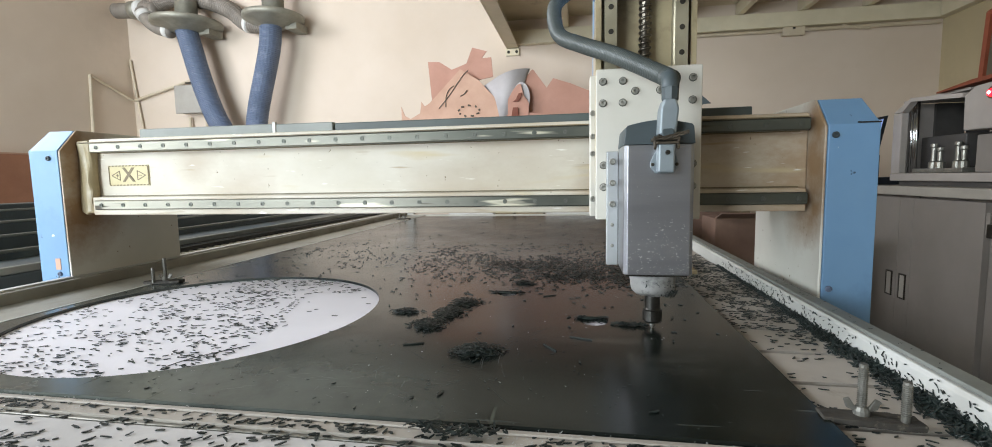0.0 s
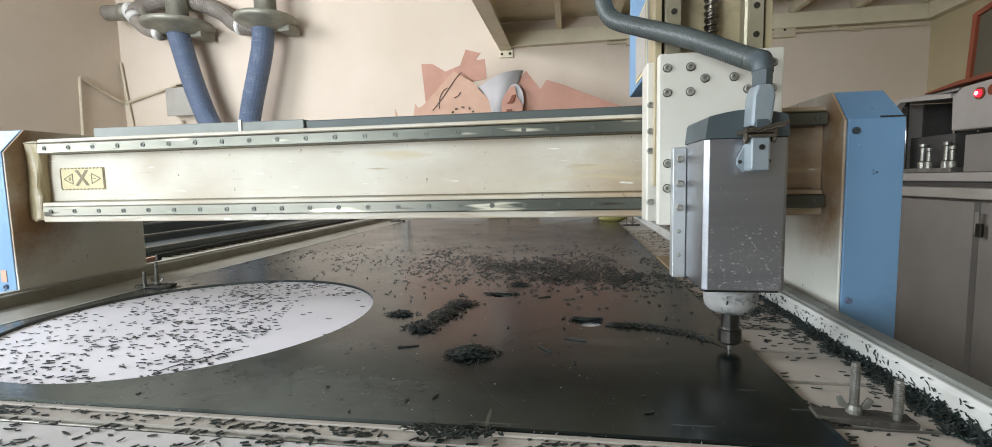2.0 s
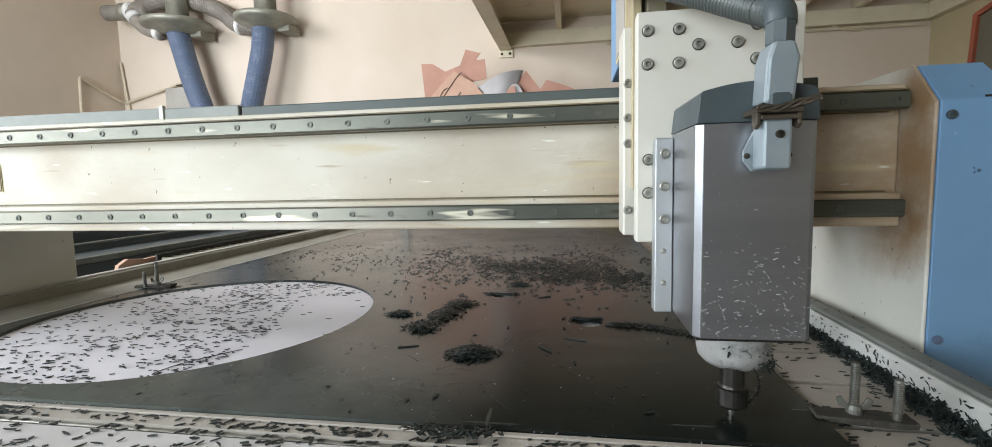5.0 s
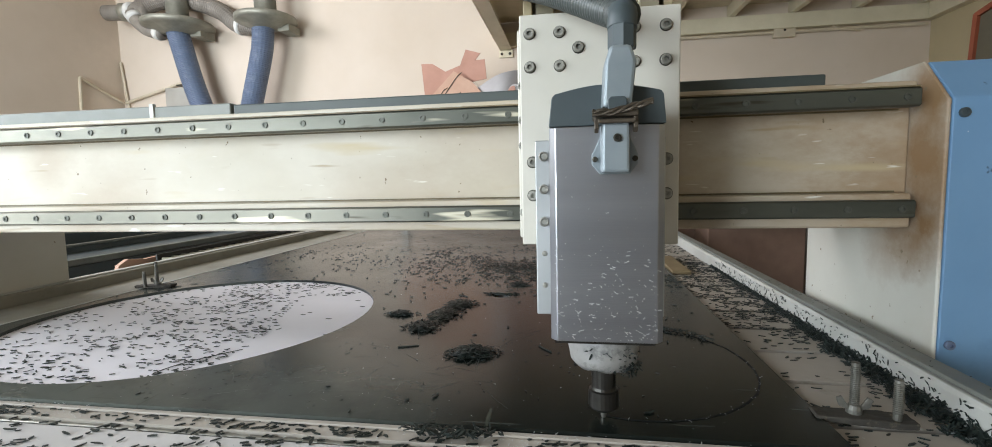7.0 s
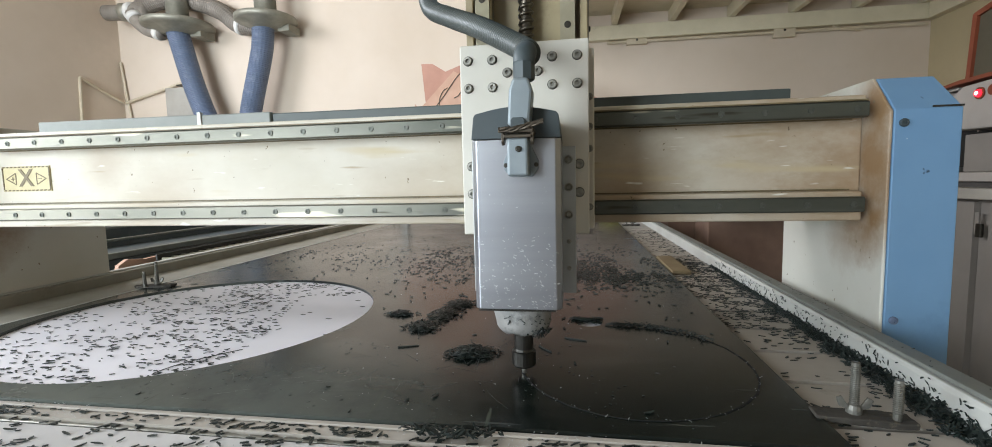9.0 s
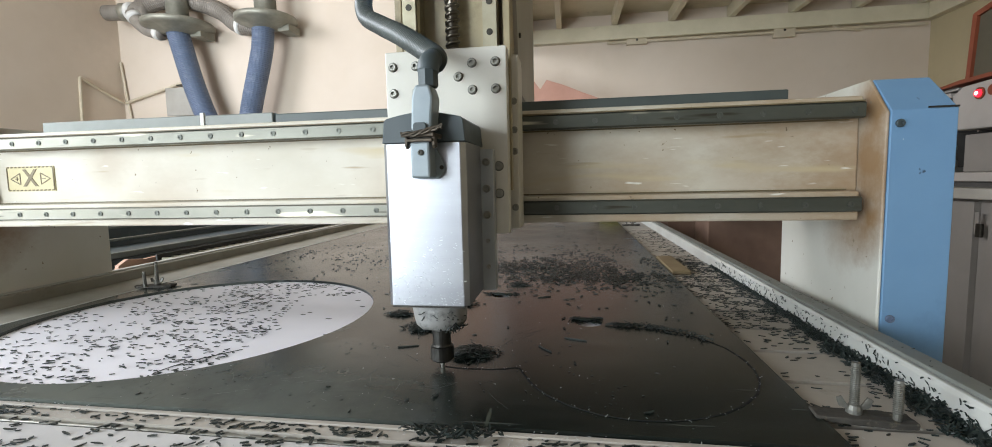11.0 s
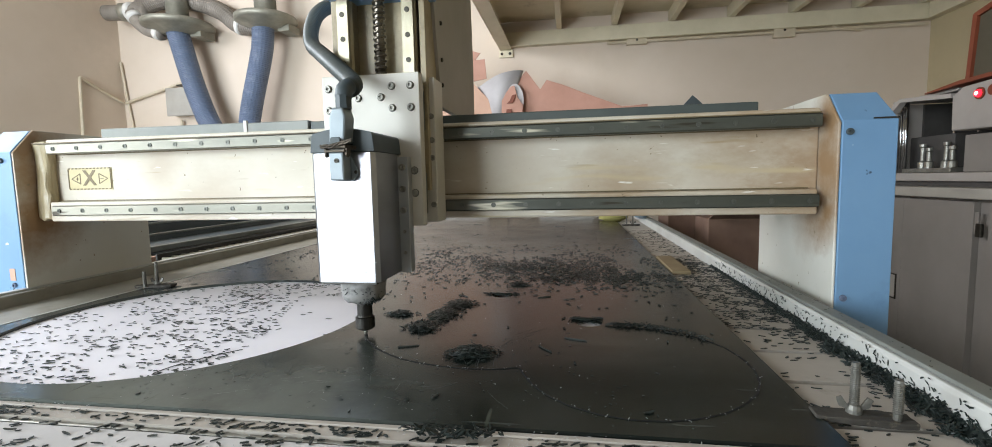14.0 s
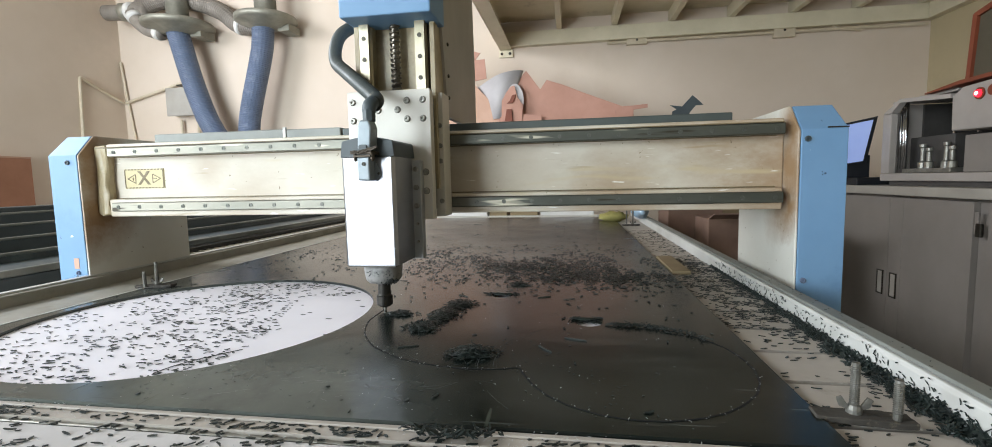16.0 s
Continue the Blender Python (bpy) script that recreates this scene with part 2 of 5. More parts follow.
M["ink"] = mat("faded_black_ink", "83745a", "73654d", 0.6, scale=20)
M["bottle"] = mat("clear_blue_plastic", "a9c4d8", "93b2cb", 0.2, scale=10)
M["rag"] = mat("olive_yellow_rag", "a39c5c", "878048", 0.9, scale=20, bump=0.3)
M["paper"] = mat("white_paper_stack", "dcdad6", "cfccc6", 0.7, scale=8)
M["carton"] = mat("brown_carton", "8a6f5f", "755c4e", 0.8, scale=5, bump=0.1)
M["wood"] = mat("pale_raw_wood", "93815f", "7b6a50", 0.7, scale=7, stretch=(0.3, 1, 1))

# ---- helpers for shapes ----


def part(name, bm, material, parent=None, label="", smooth=False):
    me = bpy.data.meshes.new(name)
    bm.to_mesh(me)
    bm.free()
    me.materials.append(M[material])
    if smooth:
        for p in me.polygons:
            p.use_smooth = True
    ob = new(name, me)
    if parent:
        ob.parent = parent
    return tagged(ob, label)


def thing(name, label, category, group="", kind=""):
    return tagged(new(name), label, category, group, kind)


def box(x0, x1, y0, y1, z0, z1, bevel=0.0, bm=None, seg=2):
    bm = bm or bmesh.new()
    r = bmesh.ops.create_cube(bm, size=1)
    for v in r["verts"]:
        v.co = Vector(((x0 + x1) / 2 + v.co.x * (x1 - x0), (y0 + y1) / 2 + v.co.y * (y1 - y0), (z0 + z1) / 2 + v.co.z * (z1 - z0)))
    if bevel:
        es = list({e for v in r["verts"] for e in v.link_edges})
        bmesh.ops.bevel(bm, geom=es, offset=bevel, segments=seg, affect="EDGES", profile=0.5)
    return bm


def turned(rings, axis="z", at=(0, 0, 0), n=24, bm=None):
    """A solid of revolution from (radius, height) rings."""
    bm = bm or bmesh.new()
    loops = []
    for r, h in rings:
        vs = []
        for i in range(n):
            a = 2 * math.pi * i / n
            p = (r * math.cos(a), r * math.sin(a), h)
            p = {"z": p, "y": (p[0], -p[2], p[1]), "x": (p[2], p[0], p[1])}[axis]
            vs.append(bm.verts.new(Vector(p) + Vector(at)))
        loops.append(vs)
    for a, b in zip(loops, loops[1:]):
        for i in range(n):
            bm.faces.new((a[i], a[(i + 1) % n], b[(i + 1) % n], b[i]))
    bm.faces.new(loops[0][::-1])
    bm.faces.new(loops[-1])
    bmesh.ops.recalc_face_normals(bm, faces=bm.faces[:])
    return bm


def smooth_path(pts, steps=8):
    pts = [Vector(p) for p in pts]
    pts = [2 * pts[0] - pts[1]] + pts + [2 * pts[-1] - pts[-2]]
    out = []
    for i in range(1, len(pts) - 2):
        p0, p1, p2, p3 = pts[i - 1:i + 3]
        for k in range(steps):
            t = k / steps
            out.append(0.5 * (2 * p1 + (p2 - p0) * t + (2 * p0 - 5 * p1 + 4 * p2 - p3) * t * t + (3 * p1 - p0 - 3 * p2 + p3) * t ** 3))
    return out + [pts[-2]]


def tube(pts, radius, n=14, rib=0.0, pitch=0.0, steps=8, bm=None):
    """A tube along a smooth path; rib and pitch make corrugations."""
    bm = bm or bmesh.new()
    path = smooth_path(pts, steps) if steps > 1 else [Vector(p) for p in pts]
    if rib:
        fine = []
        for a, b in zip(path, path[1:]):
            k = max(1, math.ceil((b - a).length / (pitch / 4)))
            fine += [a.lerp(b, j / k) for j in range(k)]
        path = fine + [path[-1]]
    loops, run, up = [], 0.0, Vector((0.13, 0.31, 0.94))
    for i, p in enumerate(path):
        d = (path[min(i + 1, len(path) - 1)] - path[max(i - 1, 0)]).normalized()
        side = d.cross(up)
        if side.length < 1e-3:
            side = d.cross(Vector((1, 0, 0)))
        side.normalize()
        up = side.cross(d).normalized()
        if i:
            run += (p - path[i - 1]).length
        r = radius + (rib * math.cos(2 * math.pi * run / pitch) if rib else 0)
        loops.append([bm.verts.new(p + r * (math.cos(2 * math.pi * k / n) * side + math.sin(2 * math.pi * k / n) * up)) for k in range(n)])
    for a, b in zip(loops, loops[1:]):
        for i in range(n):
            bm.faces.new((a[i], a[(i + 1) % n], b[(i + 1) % n], b[i]))
    bm.faces.new(loops[0][::-1])
    bm.faces.new(loops[-1])
    bmesh.ops.recalc_face_normals(bm, faces=bm.faces[:])
    return bm


def prism(outline, axis, a, b, bevel=0.0):
    """An outline of (u, v) pairs pushed from a to b along an axis: x gives (y, z), y gives (x, z), z gives (x, y)."""
    bm = bmesh.new()

    def at(u, v, w):
        return {"x": (w, u, v), "y": (u, w, v), "z": (u, v, w)}[axis]
    lo = [bm.verts.new(at(u, v, a)) for u, v in outline]
    hi = [bm.verts.new(at(u, v, b)) for u, v in outline]
    k = len(outline)
    for i in range(k):
        bm.faces.new((lo[i], lo[(i + 1) % k], hi[(i + 1) % k], hi[i]))
    bm.faces.new(lo[::-1])
    bm.faces.new(hi)
    bmesh.ops.recalc_face_normals(bm, faces=bm.faces[:])
    if bevel:
        bmesh.ops.bevel(bm, geom=bm.edges[:], offset=bevel, segments=2, affect="EDGES", profile=0.5)
    return bm


def bolt_head(at, r, axis="y", h=0.004):
    """A socket-head screw: rounded rim and a sunk hexagon."""
    bm = turned([(r, 0), (r, h * 0.75), (r * 0.86, h), (r * 0.5, h), (r * 0.45, h * 0.4)], axis, at, 12)
    return bm


def chips(name, spots, material, label, size=0.008, seed=1, lift=0.0, parent=None, upright=False, along=None):
    """Curled plastic chips, each a thin bent flake, at the spots (x, y, z, lift) given."""
    rng = np.random.default_rng(seed)
    verts, faces = [], []
    for x, y, z in spots:
        ln, w, th = size * rng.uniform(0.45, 1.25), size * rng.uniform(0.19, 0.36), size * 0.09
        a, tilt, bend = rng.uniform(0, 6.283) if along is None else rng.normal(along, 0.5), rng.uniform(-0.06, 0.06) + lift * rng.uniform(-0.7, 0.7), rng.uniform(-0.25, 0.45) * ln
        ca, sa, ct, st = math.cos(a), math.sin(a), math.cos(tilt), math.sin(tilt)
        base = len(verts)
        for u, s in ((-0.5, 0.55), (0.0, 1.0), (0.5, 0.45)):
            for v, h in ((-0.5, 0), (0.5, 0), (0.5, 1), (-0.5, 1)):
                px = u * ln
                py = v * w * s + bend * (0.25 - u * u)
                pz = h * th + abs(u) * ln * 0.05
                px, pz = px * ct - pz * st, px * st + pz * ct + abs(st) * ln * 0.5
                if upright:
                    verts.append((x - pz - 0.0002, y + px * sa + py * ca, z + px * ca - py * sa))
                else:
                    verts.append((x + px * ca - py * sa, y + px * sa + py * ca, z + pz + 0.0004))
        for k in (0, 4):
            for i in range(4):
                faces.append((base + k + i, base + k + (i + 1) % 4, base + k + 4 + (i + 1) % 4, base + k + 4 + i))
        faces += [(base + 3, base + 2, base + 1, base), (base + 8, base + 9, base + 10, base + 11)]
    me = bpy.data.meshes.new(name)
    me.from_pydata(verts, [], faces)
    me.materials.append(M[material])
    ob = new(name, me)
    if parent:
        ob.parent = parent
        return ob
    return tagged(ob, label, "chips", kind="stuff")

# ---- the room ----
ZS = 0.78          # top of the plastic sheet


def structure(name, bm, material, label):
    return tagged(part(name, bm, material), label, name.split("_")[0], kind="structure")


structure("floor", box(-4.6, 2.9, -3.7, 4.4, -0.2, 0.0), "floor", "worn grey concrete workshop floor")
structure("wall_north", box(-4.4, 2.7, 4.2, 4.4, 0.0, 3.6), "wall", "cream painted plaster wall behind the machine")
west = structure("wall_west", box(-4.6, -4.4, -0.2, 4.4, 0.0, 2.35), "wall_side", "dull cream painted side wall with a window and an added high opening")
for y0, y1, z0, z1 in ((2.2, 4.4, 2.35, 3.6), (-0.2, 2.2, 3.35, 3.6), (-3.5, -0.2, 2.5, 3.6), (-3.5, -0.2, 0.0, 1.0), (-3.5, -2.4, 1.0, 2.5)):
    part("wall_piece", box(-4.6, -4.4, y0, y1, z0, z1), "wall_side", west)
structure("wall_east", box(2.7, 2.9, -3.5, 4.4, 0.0, 3.6), "wall_back", "cream side wall beyond the cabinets, tinted with an olive cast")
south = structure("wall_south", box(-1.3, 2.7, -3.7, -3.5, 0.0, 3.6), "wall_grey", "grey wall with a wide open doorway")
part("lintel", box(-4.4, -1.3, -3.7, -3.5, 2.7, 3.6), "wall_grey", south)
part("jamb", box(-4.4, -4.1, -3.7, -3.5, 0.0, 2.7), "wall_grey", south)
structure("ceiling", box(-4.6, 2.9, -3.7, 4.4, 3.6, 3.7), "ceiling", "plain dull ceiling")
structure("ground", box(-60, 60, -80, 60, -0.4, -0.21), "floor", "grey yard outside the doorway")


def mezzanine():
    e = thing("mezzanine", "cream painted steel mezzanine with open joists along the wall", "mezzanine", kind="structure")
    part("deck", box(-0.60, 2.7, 1.4, 4.2, 2.36, 2.40), "steel_cream", e)
    bm = box(-0.605, -0.59, 1.4, 4.198, 2.128, 2.358, 0.003)
    box(-0.589, -0.50, 1.4, 4.196, 2.128, 2.140, 0.0, bm)
    part("edge_beam", bm, "steel_cream", e)
    bm = box(-0.588, 2.7, 4.13, 4.198, 2.142, 2.256, 0.004)
    part("wall_channel", bm, "steel_cream", e)
    part("side_channel", box(2.63, 2.698, 1.4, 4.12, 2.142, 2.256, 0.004), "steel_cream", e)
    for i in range(7):
        x = -0.115 + 0.452 * i
        part("joist", box(x, x + 0.045, 1.4, 4.197, 2.258, 2.356, 0.004), "steel_cream", e)
    part("bracket", box(-0.61, -0.49, 4.18, 4.198, 2.065, 2.125, 0.003), "steel_cream", e)
    for x in (-0.585, -0.515):
        part("bolt", bolt_head((x, 4.18, 2.095), 0.012, "y", 0.008), "bolt", e)
    return e


mezzanine()


def conduits():
    e = thing("conduit", "cream plastic conduit with junction boxes under the mezzanine", "conduit")
    part("pipe", tube([(0.3, 4.17, 2.125), (1.6, 4.17, 2.122), (2.66, 4.17, 2.115)], 0.013, 8), "pvc", e)
    part("cable", tube([(1.7, 4.17, 2.16), (1.95, 4.165, 2.17), (2.05, 4.165, 2.12), (2.2, 4.17, 2.10)], 0.009, 8), "pvc", e)
    for x in (0.46, 1.58):
        part("junction_box", box(x, x + 0.16, 4.155, 4.198, 2.10 if x < 1 else 2.08, 2.18, 0.004), "pvc", e)
        part("screw", bolt_head((x + 0.08, 4.155, 2.135), 0.01, "y", 0.004), "bolt", e)
    f = thing("wall_conduit", "thin cream conduit bracket in the wall corner", "conduit")
    part("pipe", tube([(-4.385, 4.18, 2.25), (-4.35, 4.18, 1.95), (-4.25, 4.18, 1.2)], 0.012, 8), "pvc", f)
    part("pipe", tube([(-4.385, 3.76, 2.02), (-4.385, 3.98, 1.93), (-4.36, 4.15, 1.85)], 0.014, 8), "pvc", f)
    part("pipe", tube([(-4.385, 3.76, 2.02), (-4.385, 3.74, 1.5), (-4.385, 3.72, 0.9)], 0.014, 8), "pvc", f)
    part("pipe", tube([(-4.36, 4.17, 1.85), (-4.05, 4.17, 1.93), (-3.68, 4.17, 2.02)], 0.014, 8), "pvc", f)
    part("clip", box(-3.76, -3.66, 4.15, 4.198, 1.985, 1.998), "bolt", f)


conduits()


def wall_box():
    e = thing("electrical_box", "grey electrical box on the wall behind the ducts", "electrical box")
    part("body", box(-3.81, -3.52, 4.09, 4.198, 1.70, 1.945, 0.012), "box_grey", e)
    part("lid", box(-3.82, -3.51, 4.078, 4.092, 1.69, 1.955, 0.006), "box_grey", e)
    for x in (-3.74, -3.56):
        part("pipe", tube([(x, 4.16, 1.66), (x, 4.16, 1.2), (x, 4.16, 0.6)], 0.014, 8), "pvc", e)


wall_box()


def dust_duct(name, path, gate_r, drop):
    e = thing(name, "blue ribbed dust hose hanging from a galvanised blast gate", "dust hose", "dust hoses")
    part("hose", tube(path, 0.090, 20, 0.0024, 0.016), "hose_blue", e)
    part("cuff", turned([(0.099, -0.05), (0.106, -0.03), (0.100, 0.04)], "z", path[0], 24), "galv", e, smooth=True)
    c = Vector(path[0]) + Vector((0.03, 0, 0.030 - drop))
    part("gate_disc", turned([(0.5 * gate_r, -0.075), (0.58 * gate_r, -0.060), (0.90 * gate_r, -0.035), (gate_r, -0.025), (gate_r, 0.012), (0.95 * gate_r, 0.018), (0.55 * gate_r, 0.05)], "z", c, 32), "galv", e, smooth=True)
    part("gate_plate", box(c.x + 0.09, c.x + 0.20, c.y + 0.02, c.y + 0.2, c.z - 0.10, c.z - 0.035, 0.006), "galv", e)
    part("inlet", turned([(0.09, 0.05), (0.09, 0.9)], "z", c, 20), "galv", e, smooth=True)
    return e


dust_duct("dust_hose", [(-3.535, 3.95, 2.47), (-3.485, 3.95, 2.28), (-3.400, 3.95, 1.96), (-3.300, 3.95, 1.673), (-3.215, 3.94, 1.52), (-3.095, 3.93, 1.31), (-2.99, 3.9, 0.9)], 0.29, 0.03)
dust_duct("dust_hose", [(-2.665, 3.95, 2.43), (-2.682, 3.95, 2.25), (-2.72, 3.95, 2.09), (-2.845, 3.94, 1.62), (-2.87, 3.92, 1.25), (-2.89, 3.9, 0.9)], 0.255, 0.0)


def duct_branch():
    e = thing("duct_branch", "dusty grey flexible duct linking the two blast gates", "duct")
    part("pipe", tube([(-4.30, 4.0, 2.655), (-4.10, 4.0, 2.645), (-3.85, 4.0, 2.64)], 0.068, 20), "duct_grey", e, smooth=True)
    part("collar", tube([(-4.12, 4.0, 2.648), (-4.04, 4.0, 2.644)], 0.08, 20, steps=2), "galv", e, smooth=True)
    part("bend", tube([(-4.02, 4.02, 2.63), (-3.90, 4.02, 2.69), (-3.70, 4.04, 2.74), (-3.40, 4.06, 2.70), (-3.15, 4.06, 2.60), (-2.98, 4.06, 2.47), (-2.80, 4.06, 2.44)],
                      0.075, 16, 0.003, 0.02), "duct_grey", e)
    part("elbow", tube([(-3.98, 3.96, 2.62), (-3.90, 3.94, 2.52), (-3.78, 3.92, 2.44), (-3.64, 3.92, 2.40)], 0.06, 14), "duct_grey", e, smooth=True)
    for a, b, r in (((-4.045, 4.0, 2.645), (-4.005, 4.0, 2.642), 0.086), ((-3.955, 3.945, 2.59), (-3.93, 3.94, 2.555), 0.068), ((-3.70, 3.92, 2.42), (-3.66, 3.92, 2.405), 0.068), ((-2.97, 4.06, 2.47), (-2.94, 4.06, 2.46), 0.086)):
        part("clamp_band", tube([a, b], r, 18, steps=2), "paper", e, "white hose clamp", smooth=True)
    return e


duct_branch()


def offcut(name, pts, y, thick, material, label, lean=0.0):
    e = prism(pts, "y", y, y + thick)
    for v in e.verts:
        v.co.y += lean * (v.co.z - 1.4)
    return tagged(part(name, e, material), label, "offcut", "offcuts stacked behind the machine")


offcut("offcut", [(-1.02, 1.2), (-1.039, 1.465), (-1.072, 1.865), (-0.986, 1.860), (-0.894, 1.801), (-0.785, 1.839), (-0.740, 1.947), (-0.635, 1.915), (-0.645, 1.905),
                  (-0.673, 1.868), (-0.604, 1.872), (-0.593, 1.736), (-0.695, 1.719), (-0.633, 1.448), (-0.60, 1.2)], 3.42, 0.008, "card_pink", "terracotta sheet offcut with a jagged outline")
offcut("offcut", [(-1.26, 1.2), (-1.264, 1.467), (-1.265, 1.544), (-1.24, 1.48), (-1.197, 1.455), (-1.123, 1.493), (-1.111, 1.573), (-1.088, 1.541), (-1.050, 1.561),
                  (-0.818, 1.788), (-0.688, 1.707), (-0.467, 1.465), (-0.40, 1.2)], 3.36, 0.008, "card_tan", "tan sheet offcut leaning on the stack")
offcut("offcut", [(-0.50, 1.2), (-0.505, 1.485), (-0.471, 1.572), (-0.319, 1.760), (-0.306, 1.768), (-0.211, 1.637), (-0.166, 1.700), (-0.048, 1.659), (0.085, 1.601),
                  (0.352, 1.494), (0.42, 1.46), (0.44, 1.2)], 3.40, 0.008, "card_pink", "terracotta sheet offcut with a pointed top")
offcut("offcut", [(0.28, 1.2), (0.30, 1.47), (0.352, 1.494), (0.415, 1.496), (0.51, 1.503), (0.512, 1.479), (0.42, 1.468), (0.40, 1.2)], 3.385, 0.008, "card_pink", "narrow terracotta offcut strip")
offcut("offcut", [(0.64, 1.2), (0.667, 1.441), (0.695, 1.456), (0.654, 1.483), (0.727, 1.471), (0.793, 1.542), (0.862, 1.478), (0.814, 1.476), (0.775, 1.428), (0.75, 1.2)],
       3.36, 0.015, "card_dark", "dark grey notched offcut standing on edge")


def slits():
    """Curved knife cuts in the tan offcut."""
    e = thing("torn_slits", "dark curved slits torn in the tan offcut", "slit")
    for pts in (((-0.93, 1.53), (-0.925, 1.60), (-0.90, 1.65), (-0.865, 1.675)), ((-0.98, 1.52), (-0.90, 1.61), (-0.80, 1.74), (-0.76, 1.775)), ((-0.82, 1.60), (-0.79, 1.615), (-0.77, 1.64))):
        part("slit", tube([(x, 3.357, z) for x, z in pts], 0.0035, 6), "brown_metal", e)
    for i in range(9):
        a = 2 * math.pi * i / 9
        x, z = -0.76 + 0.07 * math.cos(a), 1.495 + 0.035 * math.sin(a)
        part("slit", tube([(x, 3.357, z), (x + 0.022 * math.cos(a + 1.2), 3.357, z + 0.012 * math.sin(a + 1.2))], 0.006, 6, steps=2), "brown_metal", e)


slits()


def curled_card():
    bm = bmesh.new()
    rows = []
    for i in range(17):
        u = i / 16
        x = -0.655 + 0.33 * u
        y = 3.385 - 0.055 * math.sin(math.pi * u)
        a, b = (x + 0.10 * (1 - u) - 0.14 * u, 1.44), (x, 1.665 + 0.105 * math.sin(1.62 * u))
        rows.append([bm.verts.new((p[0], y + d, p[1])) for p, d in ((a, 0), (b, 0), (b, 0.006), (a, 0.006))])
    for p, q in zip(rows, rows[1:]):
        for k in range(4):
            bm.faces.new((p[k], p[(k + 1) % 4], q[(k + 1) % 4], q[k]))
    bm.faces.new(rows[0])
    bm.faces.new(rows[-1][::-1])
    bmesh.ops.recalc_face_normals(bm, faces=bm.faces[:])
    tagged(part("curled_sheet", bm, "card_grey", smooth=True), "pale grey plastic sheet curled over the offcuts", "offcut")
    e = thing("scrap_ring", "white oval offcut with red scraps before it", "offcut")
    part("oval", prism([(-0.385 + 0.062 * math.cos(2 * math.pi * i / 36), 1.56 + 0.115 * math.sin(2 * math.pi * i / 36)) for i in range(36)], "y", 3.3505, 3.3545), "card_grey", e)
    part("scrap", prism([(-0.48, 1.42), (-0.475, 1.56), (-0.44, 1.62), (-0.41, 1.655), (-0.385, 1.66), (-0.365, 1.58), (-0.33, 1.53), (-0.335, 1.42)], "y", 3.335, 3.345), "card_pink", e)
    part("scrap", prism([(-0.455, 1.42), (-0.44, 1.50), (-0.405, 1.50), (-0.40, 1.42)], "y", 3.32, 3.33), "red_board", e)
    part("scrap", prism([(-0.44, 1.54), (-0.42, 1.555), (-0.40, 1.595), (-0.375, 1.60), (-0.385, 1.565), (-0.40, 1.54)], "y", 3.324, 3.333), "red_board", e)
    part("backing", prism([(-0.50, 1.2), (-0.50, 1.45), (-0.38, 1.47), (-0.20, 1.45), (-0.20, 1.2)], "y", 3.342, 3.349), "card_pink", e)


curled_card()
structure("offcut_rack", box(-1.35, 1.4, 3.30, 3.75, 1.10, 1.195, 0.005), "paper", "pale shelf carrying the stacked offcuts")
for x in (-1.3, 1.3):
    structure("rack_leg", box(x, x + 0.05, 3.5, 3.55, 0.0, 1.10), "bedframe", "grey steel leg of the offcut shelf")

# ---- the cutting table ----


def cutting_table():
    e = thing("cutting_table", "grey steel router table with boarded bed and raised rims", "machine")
    part("bed_frame", box(-1.13, 0.362, 0.402, 3.06, 0.62, 0.748, 0.004), "bedframe", e)
    for x in (-1.1, 0.22):
        for y in (0.5, 1.7, 2.9):
            part("leg", box(x, x + 0.1, y, y + 0.1, 0.0, 0.62, 0.004), "bedframe", e)
    # rims: a low flat one, and a tall one with an inner face and a lip
    bm = box(-1.165, -1.135, 0.3, 3.06, 0.60, 0.802, 0.003)
    part("rim", bm, "olive", e, "olive grey rim with a pale worn edge")
    part("rim_plate", box(-1.134, -0.995, 0.43, 3.06, 0.75, 0.778, 0.002), "olive", e)
    part("edge_line", box(-1.168, -1.150, 0.3, 3.06, 0.802, 0.806), "rim", e)
    bm = prism([(0.364, 0.60), (0.364, 0.798), (0.367, 0.803), (0.384, 0.803), (0.386, 0.60)], "y", 0.25, 3.06, 0.0012)
    part("rim", bm, "rim", e, "whitish rim dusted with black chips")
    part("lip", box(0.370, 0.392, 0.25, 3.06, 0.804, 0.809, 0.001), "grey_bar", e)
    # cross bars at the front
    part("front_strip", box(-1.13, 0.362, 0.3990, 0.4040, 0.735, 0.7700, 0.001), "zinc", e, "bare metal strip along the front")
    part("front_slot", box(-1.13, 0.362, 0.3955, 0.3985, 0.735, 0.7600), "dark_bar", e)
    part("edge_strip", box(-0.99, 0.362, 0.4205, 0.4270, 0.7738, 0.7765, 0.0008), "board", e)
    part("front_board", box(-1.13, 0.362, 0.18, 0.3950, 0.715, 0.7715, 0.002), "dusty_board", e)
    part("end_stop", box(-1.13, 0.335, 3.03, 3.06, 0.75, 0.782, 0.003), "bedframe", e)
    # boards of the bed
    y, end = 0.4045, 0.4735
    while y < 3.0:
        part("plank", box(-0.99, 0.3630, y, end, 0.749, 0.7735), "board", e)
        y, end = end + 0.0100, end + 0.1005
    return e


cutting_table()

HOLES = [(-0.668, 0.762, 0.300, 96), (0.026, 0.770, 0.0215, 28), (-0.141, 0.943, 0.020, 28)]


